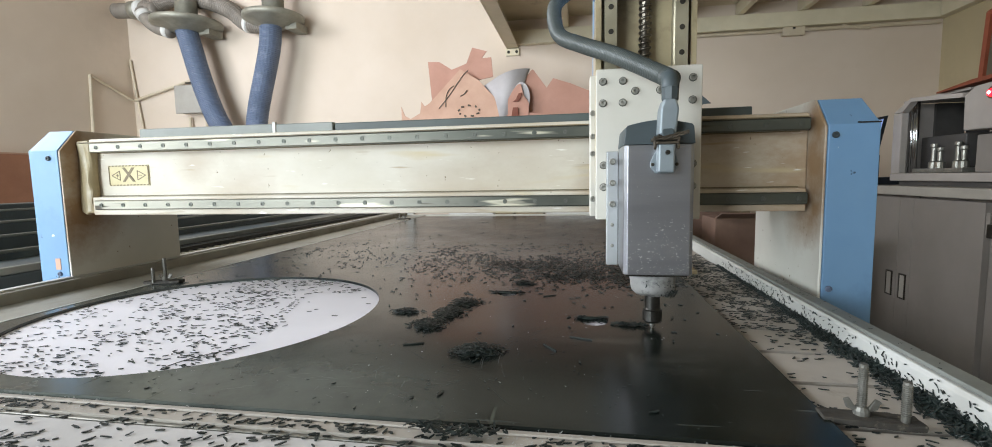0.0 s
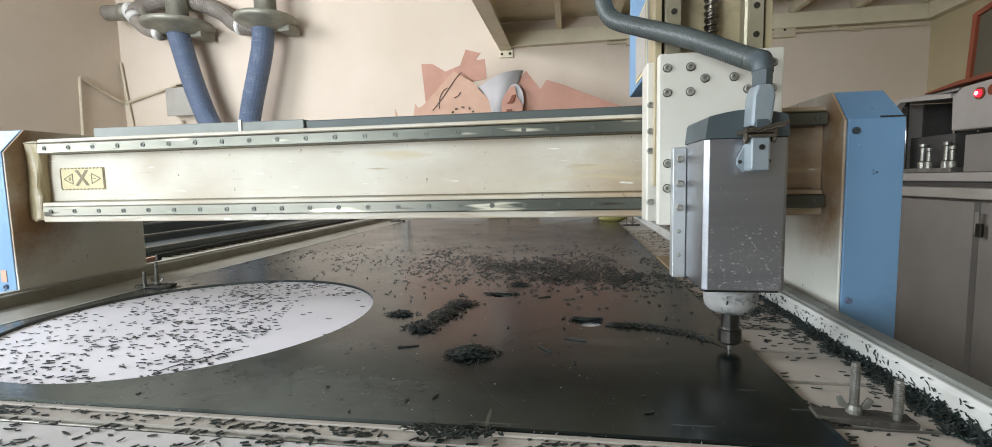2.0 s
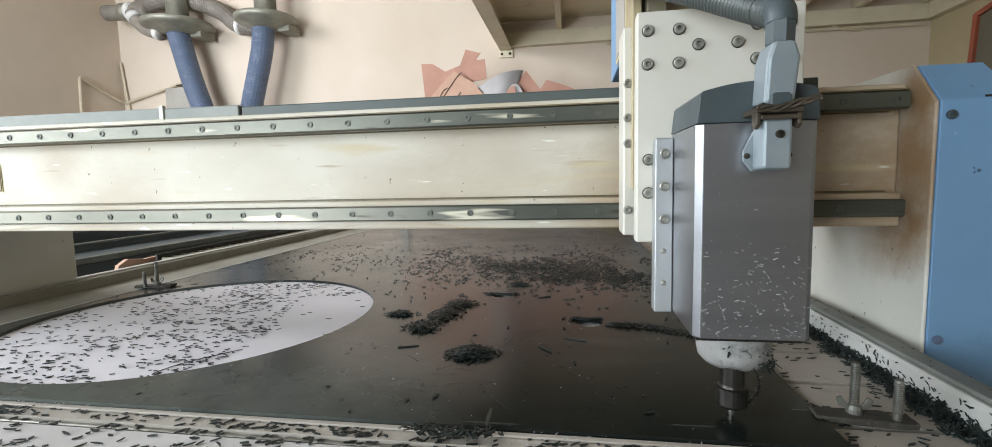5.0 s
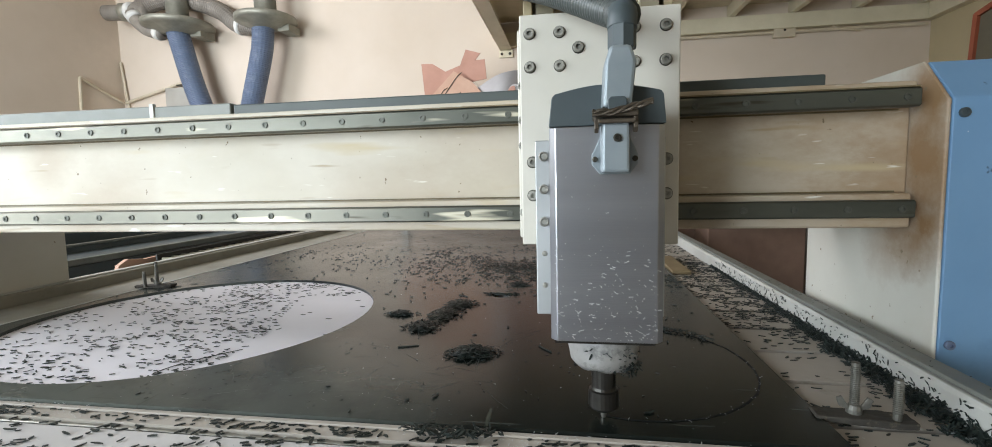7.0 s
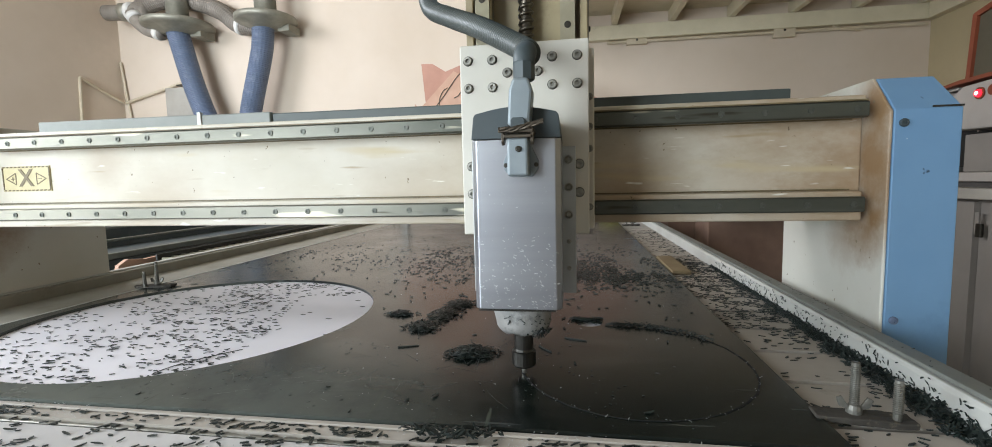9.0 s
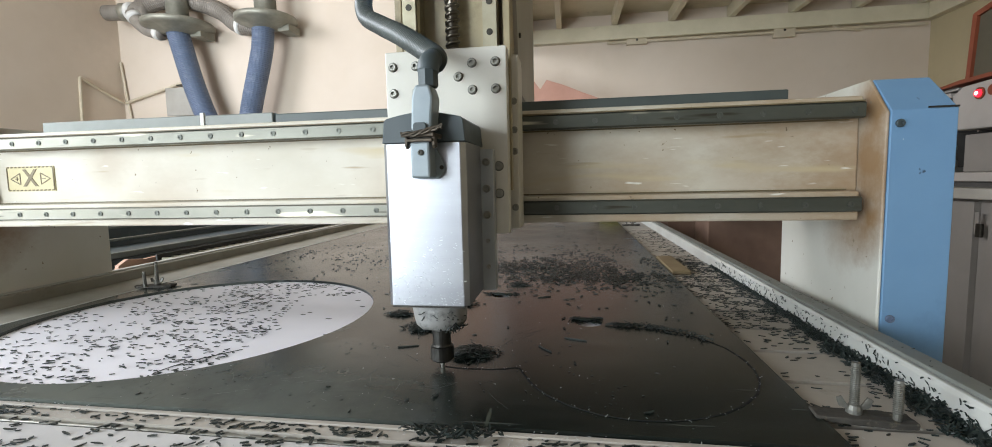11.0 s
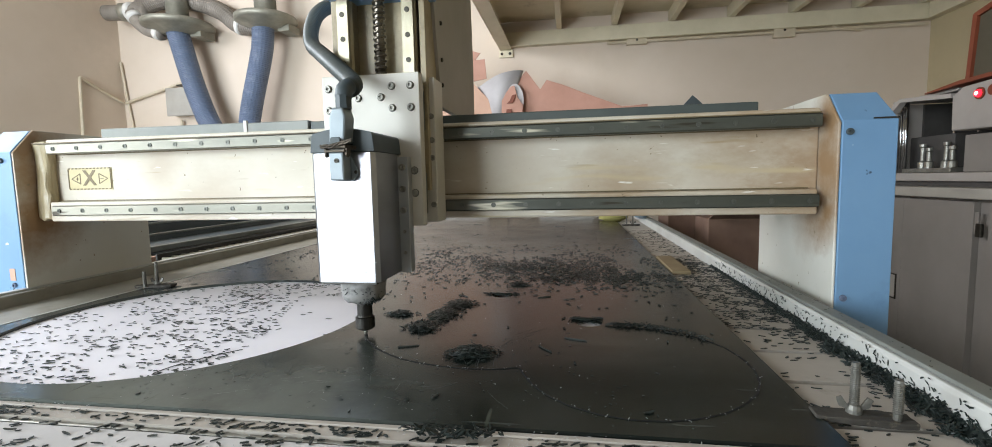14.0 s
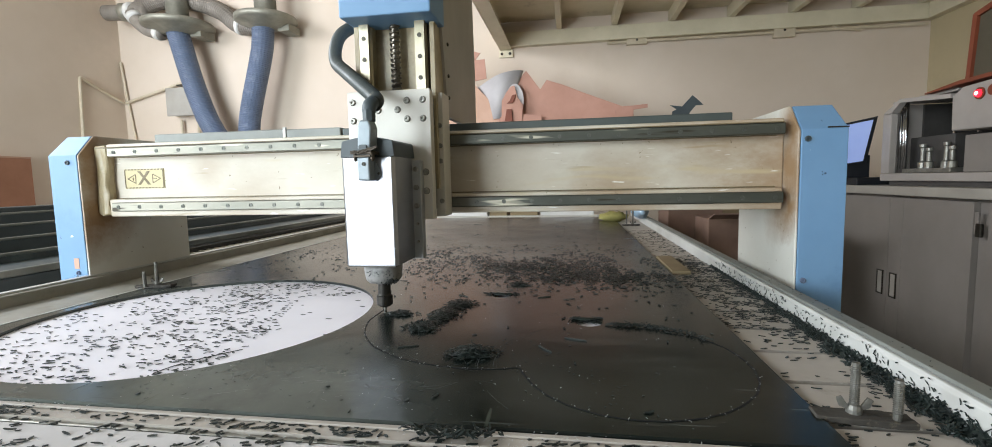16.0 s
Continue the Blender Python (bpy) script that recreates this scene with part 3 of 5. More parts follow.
def plastic_sheet():
    e = thing("plastic_sheet", "black-brown plastic sheet with a large round cut-out, dusted with chips", "plastic sheet")
    bm = bmesh.new()

    def ring(pts):
        vs = [bm.verts.new((x, y, ZS)) for x, y in pts]
        return [bm.edges.new((vs[i], vs[(i + 1) % len(vs)])) for i in range(len(vs))]
    es = ring([(-0.992, 0.428), (0.237, 0.428), (0.237, 2.90), (-0.992, 2.90)])
    for x, y, r, n in HOLES:
        es += ring([(x + r * math.cos(2 * math.pi * i / n), y + r * math.sin(2 * math.pi * i / n)) for i in range(n)])
    bmesh.ops.triangle_fill(bm, use_beauty=True, edges=es, normal=(0, 0, 1))
    r = bmesh.ops.extrude_face_region(bm, geom=bm.faces[:])
    for v in r["geom"]:
        if isinstance(v, bmesh.types.BMVert):
            v.co.z -= 0.006
    bmesh.ops.recalc_face_normals(bm, faces=bm.faces[:])
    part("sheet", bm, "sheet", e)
    part("edge_tape", box(-0.9985, -0.9925, 0.428, 2.90, 0.776, 0.7808), "rim", e, "pale worn edge")
    return e


sheet = plastic_sheet()


def scratches():
    """Pale scratches on the sheet: arcs left by earlier cuts and random marks."""
    rn = np.random.default_rng(23)
    verts, faces = [], []
    marks = []
    for _ in range(70):
        x, y, a = rn.normal(-0.30, 0.11), rn.normal(0.53, 0.04), rn.normal(0.9, 1.1)
        marks.append((x, y, a, rn.uniform(0.008, 0.035), rn.normal(0, 9)))
    for _ in range(14):
        r, a = rn.uniform(0.152, 0.205), rn.normal(3.0, 0.5)
        marks.append((0.0737 + r * math.cos(a), 0.602 + r * math.sin(a), a + math.pi / 2, rn.uniform(0.02, 0.07), 1 / r))
    for x, y, a, ln, bend in marks:
        w, n = rn.uniform(0.00012, 0.00032), 7
        base = len(verts)
        for i in range(n):
            for side in (-1, 1):
                verts.append((x - side * w * math.sin(a), y + side * w * math.cos(a), ZS + 0.00025))
            x, y, a = x + ln / n * math.cos(a), y + ln / n * math.sin(a), a + bend * ln / n
        inside = all(-0.98 < v[0] < 0.23 and 0.44 < v[1] and (v[0] + 0.668) ** 2 + (v[1] - 0.762) ** 2 > 0.305 ** 2 for v in verts[base:])
        if not inside:
            del verts[base:]
            continue
        faces += [(base + 2 * i, base + 2 * i + 2, base + 2 * i + 3, base + 2 * i + 1) for i in range(n - 1)]
    me = bpy.data.meshes.new("scratches")
    me.from_pydata(verts, [], faces)
    me.materials.append(M["scratch"])
    ob = new("scratches", me)
    ob.parent = sheet
    tagged(ob, "pale scratches in the plastic", kind="stuff")


scratches()
tagged(part("backing_board", turned([(0.318, 0.7738), (0.318, 0.7742)], "z", (-0.668, 0.762, 0), 96), "white"),
       "white backing board under the round cut-out", "board")
for x, y, r, n in HOLES[1:]:
    tagged(part("backing_disc", turned([(r + 0.004, 0.7738), (r + 0.004, 0.7742)], "z", (x, y, 0), 32), "white"),
           "white board showing in a small hole", "board")

# ---- the gantry ----


def pillar(e, x0, x1, inner):
    """Side plate and blue sheet-metal cover of one upright."""
    prof = [(0.968, 0.50), (0.968, 1.094), (1.010, 1.144), (1.275, 1.143), (1.275, 0.50)]
    thick = 0.0045
    a, b = (x0, x0 + thick) if inner == "low" else (x1 - thick, x1)
    part("side_plate", prism(prof, "x", a, b, 0.0015), "pillar", e, "off-white enamelled side plate with brown grease stains")
    a, b = (a + thick, x1) if inner == "low" else (x0, b - thick)
    part("column_body", prism([(1.024, 0.50), (1.024, 1.141), (1.273, 1.141), (1.273, 0.50)], "x", a + 0.001, b - 0.001), "pillar", e)
    prof = [(0.967, 0.56), (0.967, 1.0955), (1.008, 1.143), (1.023, 1.143), (1.023, 0.56)]
    bm = prism(prof, "x", a + 0.0008, b - 0.0008)
    for v in bm.verts:
        # the folded top narrows towards the outer side
        if v.co.z > 1.12 and (v.co.x > (a + b) / 2) == (inner == "low"):
            v.co.x += -0.010 if inner == "low" else 0.010
    bmesh.ops.bevel(bm, geom=bm.edges[:], offset=0.0015, segments=2, affect="EDGES", profile=0.5)
    cover = part("cover", bm, "blue", e, "light blue sheet-metal cover with chipped edges")
    xm = a + 0.0115 if inner == "low" else b - 0.0255
    if inner == "low":
        part("fold_gap", box(a + 0.044, b - 0.0012, 0.9655, 0.9668, 1.0966, 1.0990), "chain", cover, "dark gap at the fold of the cover")
    for z in (1.078, 0.812):
        part("screw", bolt_head((xm, 0.967, z), 0.0055, "y", 0.004), "cap" if z > 1 else "hose_blue", cover)
    if inner == "high":
        part("screw", turned([(0.004, 0), (0.004, 0.001)], "y", (xm, 0.967, 0.797), 10), "bolt", cover)
        part("label_remnant", box(xm - 0.010, xm + 0.004, 0.9660, 0.9668, 0.822, 0.848), "card_tan", cover, "torn tan label remnant")
    part("foot", box(min(x0, x1) + 0.01, max(x0, x1) - 0.01, 1.0, 1.26, 0.40, 0.50), "bedframe", e)


def gantry():
    e = thing("gantry", "cream stained router gantry with blue end covers", "gantry")
    pillar(e, 0.4155, 0.5010, "low")
    pillar(e, -1.240, -1.155, "high")
    # beam: a hollow box with proud top and bottom flanges
    part("beam", box(-1.154, 0.4150, 1.026, 1.20, 0.952, 1.112, 0.003), "beam", e)
    part("top_flange", box(-1.110, 0.404, 0.998, 1.028, 1.092, 1.121, 0.003), "beam", e)
    part("bottom_flange", box(-1.114, 0.404, 0.998, 1.028, 0.946, 0.988, 0.003), "beam", e)
    for z0, z1 in ((1.0895, 1.1112), (0.9590, 0.9805)):
        prof = [(0.9985, z0), (0.988, z0), (0.985, z0 + 0.002), (0.985, z1 - 0.002), (0.988, z1), (0.9985, z1)]
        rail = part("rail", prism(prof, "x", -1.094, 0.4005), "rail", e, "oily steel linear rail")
        for i in range(26):
            x = -1.076 + 0.0585 * i
            part("rail_screw", turned([(0.0045, 0.0), (0.0045, 0.0015), (0.0026, 0.0016), (0.0024, 0.0005)], "y", (x, 0.9850, (z0 + z1) / 2), 10), "rail_plug", rail)
    for z in (1.0895, 0.9885):
        part("grease_line", box(-1.13, 0.400, 1.0235, 1.0258, z, z + 0.002), "grease", e)
    part("grease_line", box(-1.13, 0.400, 0.9865, 0.9975, 1.1118, 1.1136), "grease", e)
    # ragged weld between beam and upright
    bm = box(-1.1535, -1.122, 1.003, 1.03, 0.950, 1.118, 0.005)
    bmesh.ops.subdivide_edges(bm, edges=bm.edges[:], cuts=6, use_grid_fill=True)
    for v in bm.verts:
        k = noise.noise_vector(v.co * 60) * 1.5
        v.co += Vector((max(0, 0.006 * k.x) if v.co.x > -1.15 else 0, 0.004 * k.y, 0.004 * k.z))
    part("weld", bm, "plate_side", e, "ragged cream painted weld with brown grime")
    part("cable_tray", box(-1.005, -0.662, 1.03, 1.085, 1.121, 1.1435, 0.002), "grey_bar", e, "dusty grey cable tray")
    part("cable_tray", box(-0.655, -0.52, 1.03, 1.085, 1.121, 1.1425, 0.002), "grey_bar", e)
    part("cable_tray", box(-0.515, 0.320, 1.03, 1.085, 1.121, 1.1395, 0.002), "dark_bar", e, "dark grey cable tray")
    part("post", box(-0.662, -0.655, 1.028, 1.034, 1.12, 1.147), "paper", e)
    # the axis sticker
    st = part("axis_sticker", box(-1.089, -0.978, 1.0245, 1.0262, 1.013, 1.061), "yellow", e, "yellow sticker with a letter and two arrows")
    for i in range(12):
        x = -1.087 + 0.0092 * i
        for z in (1.0136, 1.0582):
            part("stripe", prism([(x, z), (x + 0.0045, z), (x + 0.006, z + 0.0025), (x + 0.0015, z + 0.0025)], "y", 1.0235, 1.0244), "ink", st)
    for s in (-1, 1):
        part("border", box(-1.0335 + s * 0.0535 - 0.001, -1.0335 + s * 0.0535 + 0.001, 1.0235, 1.0244, 1.016, 1.058), "ink", st)
        o = [Vector((-1.0335 + s * u, 0, z)) for u, z in ((0.046, 1.037), (0.024, 1.026), (0.024, 1.048))]
        bm = bmesh.new()
        for k in range(3):
            a_, b_ = o[k], o[(k + 1) % 3]
            n_ = (b_ - a_).normalized().cross(Vector((0, 1, 0))) * 0.0009
            vs = [bm.verts.new((p.x, y, p.z)) for y in (1.0238 + 0.00005 * k, 1.0243) for p in (a_ - n_, b_ - n_, b_ + n_, a_ + n_)]
            for q in ((0, 1, 2, 3), (7, 6, 5, 4), (0, 4, 5, 1), (1, 5, 6, 2), (2, 6, 7, 3), (3, 7, 4, 0)):
                bm.faces.new([vs[v] for v in q])
        bmesh.ops.recalc_face_normals(bm, faces=bm.faces[:])
        part("arrow", bm, "ink", st)
        part("sign_bar", box(-1.0335 + s * 0.031 - 0.004, -1.0335 + s * 0.031 + 0.004, 1.0236, 1.0244, 1.0363, 1.0377), "ink", st)
    part("sign_bar", box(-1.0335 - 0.031 - 0.0007, -1.0335 - 0.031 + 0.0007, 1.0236, 1.0244, 1.033, 1.041), "ink", st)
    cu = bpy.data.curves.new("letter", "FONT")
    cu.body, cu.size, cu.align_x, cu.align_y, cu.extrude, cu.offset = "X", 0.046, "CENTER", "CENTER", 0.0003, 0.0008
    tmp = bpy.data.objects.new("letter", cu)
    me = bpy.data.meshes.new_from_object(tmp)
    bpy.data.objects.remove(tmp)
    me.materials.append(M["ink"])
    ob = new("letter", me)
    ob.parent = st
    ob.matrix_basis = pose(-1.0335, 1.0238, 1.037, 90)
    st.location = (-0.0045, 0.0, 0.0)
    return e


gantry_ob = gantry()

# ---- the spindle carriage ----


def carriage():
    e = thing("spindle_carriage", "spindle carriage with aluminium motor, white plate and lead-screw column", "spindle")
    # saddle riding on the beam and column above it
    part("saddle", box(-0.433, -0.251, 0.93, 0.982, 0.944, 1.19, 0.002), "plate", e, "cream saddle plate with grease marks")
    for x in (-0.428, -0.2575):
        for z in (0.975, 1.055, 1.085, 1.125):
            part("saddle_screw", turned([(0.005, 0), (0.005, 0.003), (0.004, 0.004), (0.0025, 0.004), (0.0023, 0.001)], "y", (x, 0.93, z), 12), "socket", e)
    for z in (0.975, 1.102):
        for x in (-0.425, -0.315):
            part("slide_block", box(x, x + 0.055, 0.972, 0.997, z - 0.018, z + 0.018, 0.002), "rail", e)
    part("column", box(-0.424, -0.262, 0.945, 0.985, 1.19, 1.56, 0.002), "plate_side", e, "tan greased column back plate")
    for x in (-0.424, -0.270):
        part("column_edge", box(x, x + 0.010, 0.918, 0.944, 1.0, 1.56, 0.001), "plate_side", e)
    for x in (-0.399, -0.286):
        prof = [(x - 0.010, 0.944), (x - 0.010, 0.925), (x - 0.006, 0.922), (x - 0.006, 0.918), (x - 0.0095, 0.914), (x - 0.0095, 0.906),
                (x + 0.0095, 0.906), (x + 0.0095, 0.914), (x + 0.006, 0.918), (x + 0.006, 0.922), (x + 0.010, 0.925), (x + 0.010, 0.944)]
        rail = part("column_rail", prism(prof, "z", 0.96, 1.55), "rail_light", e, "vertical linear rail")
        for i in range(9):
            part("rail_screw", turned([(0.0045, 0.0), (0.0045, 0.0012), (0.0026, 0.0013)], "y", (x, 0.9062, 1.215 + 0.04 * i), 10), "bolt", rail)
        part("slide_block", box(x - 0.022, x + 0.022, 0.897, 0.917, 1.10, 1.175, 0.002), "rail", e)
        part("slide_block", box(x - 0.022, x + 0.022, 0.897, 0.917, 0.96, 1.03, 0.002), "rail", e)
    # screw with a raised helix
    bm = turned([(0.0078, 1.10), (0.0078, 1.56)], "z", (-0.342, 0.925, 0), 14)
    pts = [(-0.342 + 0.0085 * math.cos(2 * math.pi * i / 10), 0.925 + 0.0085 * math.sin(2 * math.pi * i / 10), 1.12 + 0.0010 * i) for i in range(430)]
    tube(pts, 0.0028, 5, steps=1, bm=bm)
    part("lead_screw", bm, "screw", e, "greasy ball screw", smooth=True)
    # motor housing above
    part("housing_front", box(-0.427, -0.250, 0.862, 0.96, 1.322, 1.60, 0.003), "blue", e, "light blue motor cover")
    part("housing_side", prism([(0.961, 1.325), (0.961, 1.62), (1.27, 1.62), (1.295, 1.30), (1.295, 1.150), (1.10, 1.150), (0.992, 1.150), (0.986, 1.20)], "x", -0.268, -0.256, 0.001),
         "box_grey", e, "grey side cover")
    part("housing_back", prism([(0.990, 1.21), (0.990, 1.62), (1.268, 1.62), (1.29, 1.30), (1.29, 1.195), (1.10, 1.195)], "x", -0.418, -0.27, 0.002), "blue", e, "light blue rear cover")
    st = part("warning_sticker", box(-0.4196, -0.4181, 1.03, 1.17, 1.20, 1.32), "yellow", e, "yellow-edged pale sticker")
    part("sticker_face", box(-0.4206, -0.4197, 1.037, 1.163, 1.207, 1.313), "box_grey", st)
    for z in (1.19, 1.235, 1.30):
        part("screw", bolt_head((-0.256, 1.0, z), 0.004, "x", 0.003), "bolt", e)
    # moving front plate and its screws
    pl = part("front_plate", box(-0.4245, -0.260, 0.875, 0.896, 0.943, 1.188, 0.0015), "plate", e, "white machined plate with socket screws")
    spots = [(x, z) for z in (1.1680, 1.1335) for x in (-0.4135, -0.3820, -0.3055, -0.2745)]
    for x, z in spots + [(-0.3625, 1.1512), (-0.3240, 1.1512)] + [(x, z) for z in (1.033, 0.997) for x in (-0.4120, -0.2725)]:
        part("socket_screw", turned([(0.0055, 0.0), (0.0055, 0.0030), (0.0046, 0.0042), (0.0026, 0.0042), (0.0024, 0.001)], "y", (x, 0.875, z), 14), "socket", pl)
        part("counterbore", turned([(0.0064, 0.0), (0.0064, 0.0005)], "y", (x, 0.875, z), 16), "bolt", pl)
    for s, a, b in ((-1, -0.408, -0.390), (1, -0.295, -0.277)):
        fl = part("mount_flange", box(a, b, 0.856, 0.8745, 0.870, 1.0545, 0.001), "alu_side", e, "satin aluminium motor flange")
        for i in range(5):
            r = 0.0052 if i < 3 else 0.003
            part("socket_screw", turned([(r, 0.0), (r, 0.004 if i < 3 else 0.001), (r * 0.8, 0.0052 if i < 3 else 0.0012), (r * 0.5, 0.003)], "y",
                                        ((a + b) / 2, 0.856, 1.038 - 0.034 * i), 12), "socket", fl)
    # motor body: finned sides with chamfered front corners
    b_ = part("motor_body", prism([(-0.3895, 0.856), (-0.3895, 0.772), (-0.384, 0.766), (-0.299, 0.766), (-0.2935, 0.772), (-0.2935, 0.856)], "z", 0.872, 1.058, 0.0008),
              "alu", e, "brushed aluminium spindle motor with white scuffs")
    part("motor_back", box(-0.388, -0.297, 0.8565, 0.8748, 0.872, 1.058), "alu_side", e)
    n = 16
    arch = [(-0.3845 + 0.0865 * i / n, 1.0855 + 0.0065 * math.sin(math.pi * i / n)) for i in range(n + 1)]
    cap = prism([(-0.3895, 1.0585), (-0.3868, 1.0825)] + arch + [(-0.2955, 1.0825), (-0.2932, 1.0585)], "y", 0.767, 0.872, 0.0008)
    part("top_cap", cap, "cap", e, "dark grey plastic motor cap")
    part("bottom_seam", box(-0.386, -0.300, 0.770, 0.87, 0.869, 0.8718), "collet", e)
    c = (-0.3410, 0.815, 0)
    bm = turned([(0.0330, 0.8688), (0.0334, 0.860), (0.0330, 0.848), (0.0315, 0.8405), (0.027, 0.8355), (0.018, 0.8335)], "z", c, 40)
    for v in bm.verts:
        if v.co.z < 0.866:
            k = noise.noise(v.co * 90) * 0.0036
            v.co += Vector((v.co.x - c[0], v.co.y - c[1], 0)).normalized() * k + Vector((0, 0, k))
    part("nose", bm, "nose", e, "chalky white spindle nose caked with dust", smooth=True)
    bm = turned([(0.0115, 0.8340), (0.0115, 0.812), (0.0125, 0.8095), (0.0145, 0.8085), (0.0148, 0.7925), (0.0120, 0.7895), (0.007, 0.7875)], "z", c, 24)
    rn = np.random.default_rng(15)
    sp = [(-0.323 + rn.normal(0, 0.007), 0.797 + rn.normal(0, 0.007), 0.8355 + abs(rn.normal(0, 0.005)) - 0.002) for _ in range(170)]
    sp += [(c[0] + 0.033 * math.cos(a), c[1] + 0.033 * math.sin(a), 0.847 + 0.012 * rn.uniform()) for a in rn.uniform(-2.2, 0.3, 16)]
    tagged(chips("stuck_swarf", sp, "chip", "", 0.0062, 55, 1.2, e), "black chips stuck under the spindle nose", kind="stuff")
    part("collet_nut", bm, "collet", e, "dark steel collet nut")
    part("cutter", turned([(0.003, 0.7880), (0.003, 0.784), (0.0018, 0.7765)], "z", c, 10), "zinc", e, "thin router bit")
    # cable plug on the motor front
    part("plug_base", prism([(-0.3537, 1.026), (-0.3537, 1.034), (-0.346, 1.050), (-0.324, 1.050), (-0.3165, 1.034), (-0.3165, 1.026), (-0.323, 1.0175), (-0.347, 1.0175)],
                            "y", 0.7615, 0.7655, 0.0006), "conn", e, "grey cast plug base")
    for x in (-0.3512, -0.3190):
        part("base_screw", turned([(0.0024, 0), (0.0024, 0.0015), (0.0014, 0.0018)], "y", (x, 0.7615, 1.030), 10), "bolt", e)
    part("socket_shell", box(-0.3470, -0.3256, 0.739, 0.762, 1.0185, 1.0575, 0.0025), "conn", e, "grey cast socket shell")
    part("shell_screw", turned([(0.0032, 0), (0.0032, 0.002), (0.0018, 0.0022), (0.0016, 0.0008)], "y", (-0.3352, 0.739, 1.0455), 10), "bolt", e)
    part("plug_gap", box(-0.3460, -0.3262, 0.743, 0.764, 1.0570, 1.0705), "collet", e, "dark gap between plug and socket")
    part("plug_hood", prism([(-0.3462, 1.069), (-0.3445, 1.104), (-0.3405, 1.1165), (-0.3245, 1.1165), (-0.3205, 1.104), (-0.3240, 1.069)], "y", 0.7405, 0.769, 0.0028), "conn", e, "grey cast plug hood")
    part("hood_clip", prism([(-0.3425, 1.064), (-0.3425, 1.0745), (-0.3405, 1.0768), (-0.3300, 1.0768), (-0.3280, 1.0745), (-0.3280, 1.064)], "y", 0.7365, 0.7403, 0.0008), "cap", e, "dark clip on the plug hood")
    part("latch", box(-0.3530, -0.3195, 0.735, 0.769, 1.0615, 1.0665, 0.0015), "brown_metal", e, "greasy brown locking lever")
    part("latch", box(-0.3500, -0.3215, 0.7345, 0.738, 1.0565, 1.0600, 0.001), "brown_metal", e)
    for x in (-0.3525, -0.3228):
        part("latch_arm", prism([(0.738, 1.066), (0.738, 1.053), (0.742, 1.0495), (0.748, 1.052), (0.750, 1.066)], "x", x, x + 0.0032, 0.0006), "brown_metal", e)
    for k in range(3):
        w = [(-0.3545 + 0.0075 * i, 0.7325 - 0.0012 * math.sin(1.9 * i + 2 * k), 1.0645 + 0.0018 * max(0, i - 2) + 0.0018 * math.sin(1.4 * i + 2.1 * k)) for i in range(7)]
        part("tie_wire", tube(w, 0.0013, 6, steps=3), "brown_metal", e, "greasy brown tie wire")
    part("gland", turned([(0.0105, 1.1160), (0.0112, 1.1175), (0.0112, 1.1345), (0.0100, 1.136), (0.0100, 1.140)], "z", (-0.3300, 0.757, 0), 8), "cap", e, "dark hexagonal cable gland")
    part("elbow", tube([(-0.3300, 0.757, 1.132), (-0.3295, 0.759, 1.141), (-0.3285, 0.767, 1.147), (-0.3300, 0.782, 1.152)], 0.0116, 14), "cap", e, "dark angled hose fitting", smooth=True)
    part("cable_hose", tube([(-0.3265, 0.7700, 1.1465), (-0.3365, 0.8010, 1.1610), (-0.3905, 0.8520, 1.2010), (-0.4440, 0.9120, 1.2370), (-0.4830, 0.9560, 1.2660),
                             (-0.4960, 0.9800, 1.3010), (-0.4950, 1.0100, 1.3400), (-0.4750, 1.0580, 1.3760), (-0.4400, 1.0800, 1.4000), (-0.4120, 1.0900, 1.4100)],
                            0.0132, 20, 0.0004, 0.0036), "hose", e, "black corrugated cable hose", smooth=True)
    rs = np.random.default_rng(5)
    verts, faces = [], []
    for i in range(190):
        x, z = rs.uniform(-0.386, -0.297), 0.874 + abs(rs.normal(0, 0.040))
        if z > 1.02:
            continue
        ln, w, a = 0.0003 + 0.0018 * rs.uniform() ** 2.5, rs.uniform(0.00012, 0.00045), rs.normal(-0.35, 0.4)
        b0 = len(verts)
        for y in (0.7659, 0.7654):
            for u, v in ((-1, -1), (1, -1), (1, 1), (-1, 1)):
                verts.append((x + u * ln * math.cos(a) - v * w * math.sin(a), y, z + u * ln * math.sin(a) + v * w * math.cos(a)))
        faces += [(b0 + 4, b0 + 5, b0 + 6, b0 + 7)] + [(b0 + k, b0 + (k + 1) % 4, b0 + 4 + (k + 1) % 4, b0 + 4 + k) for k in range(4)]
    me = bpy.data.meshes.new("scuffs")
    me.from_pydata(verts, [], faces)
    me.materials.append(M["scuff"])
    sc = new("scuffs", me)
    sc.parent = e
    tagged(sc, "white scuffs and stuck flecks", kind="stuff")
    return e


carriage_ob = carriage()

# ---- round the table ----


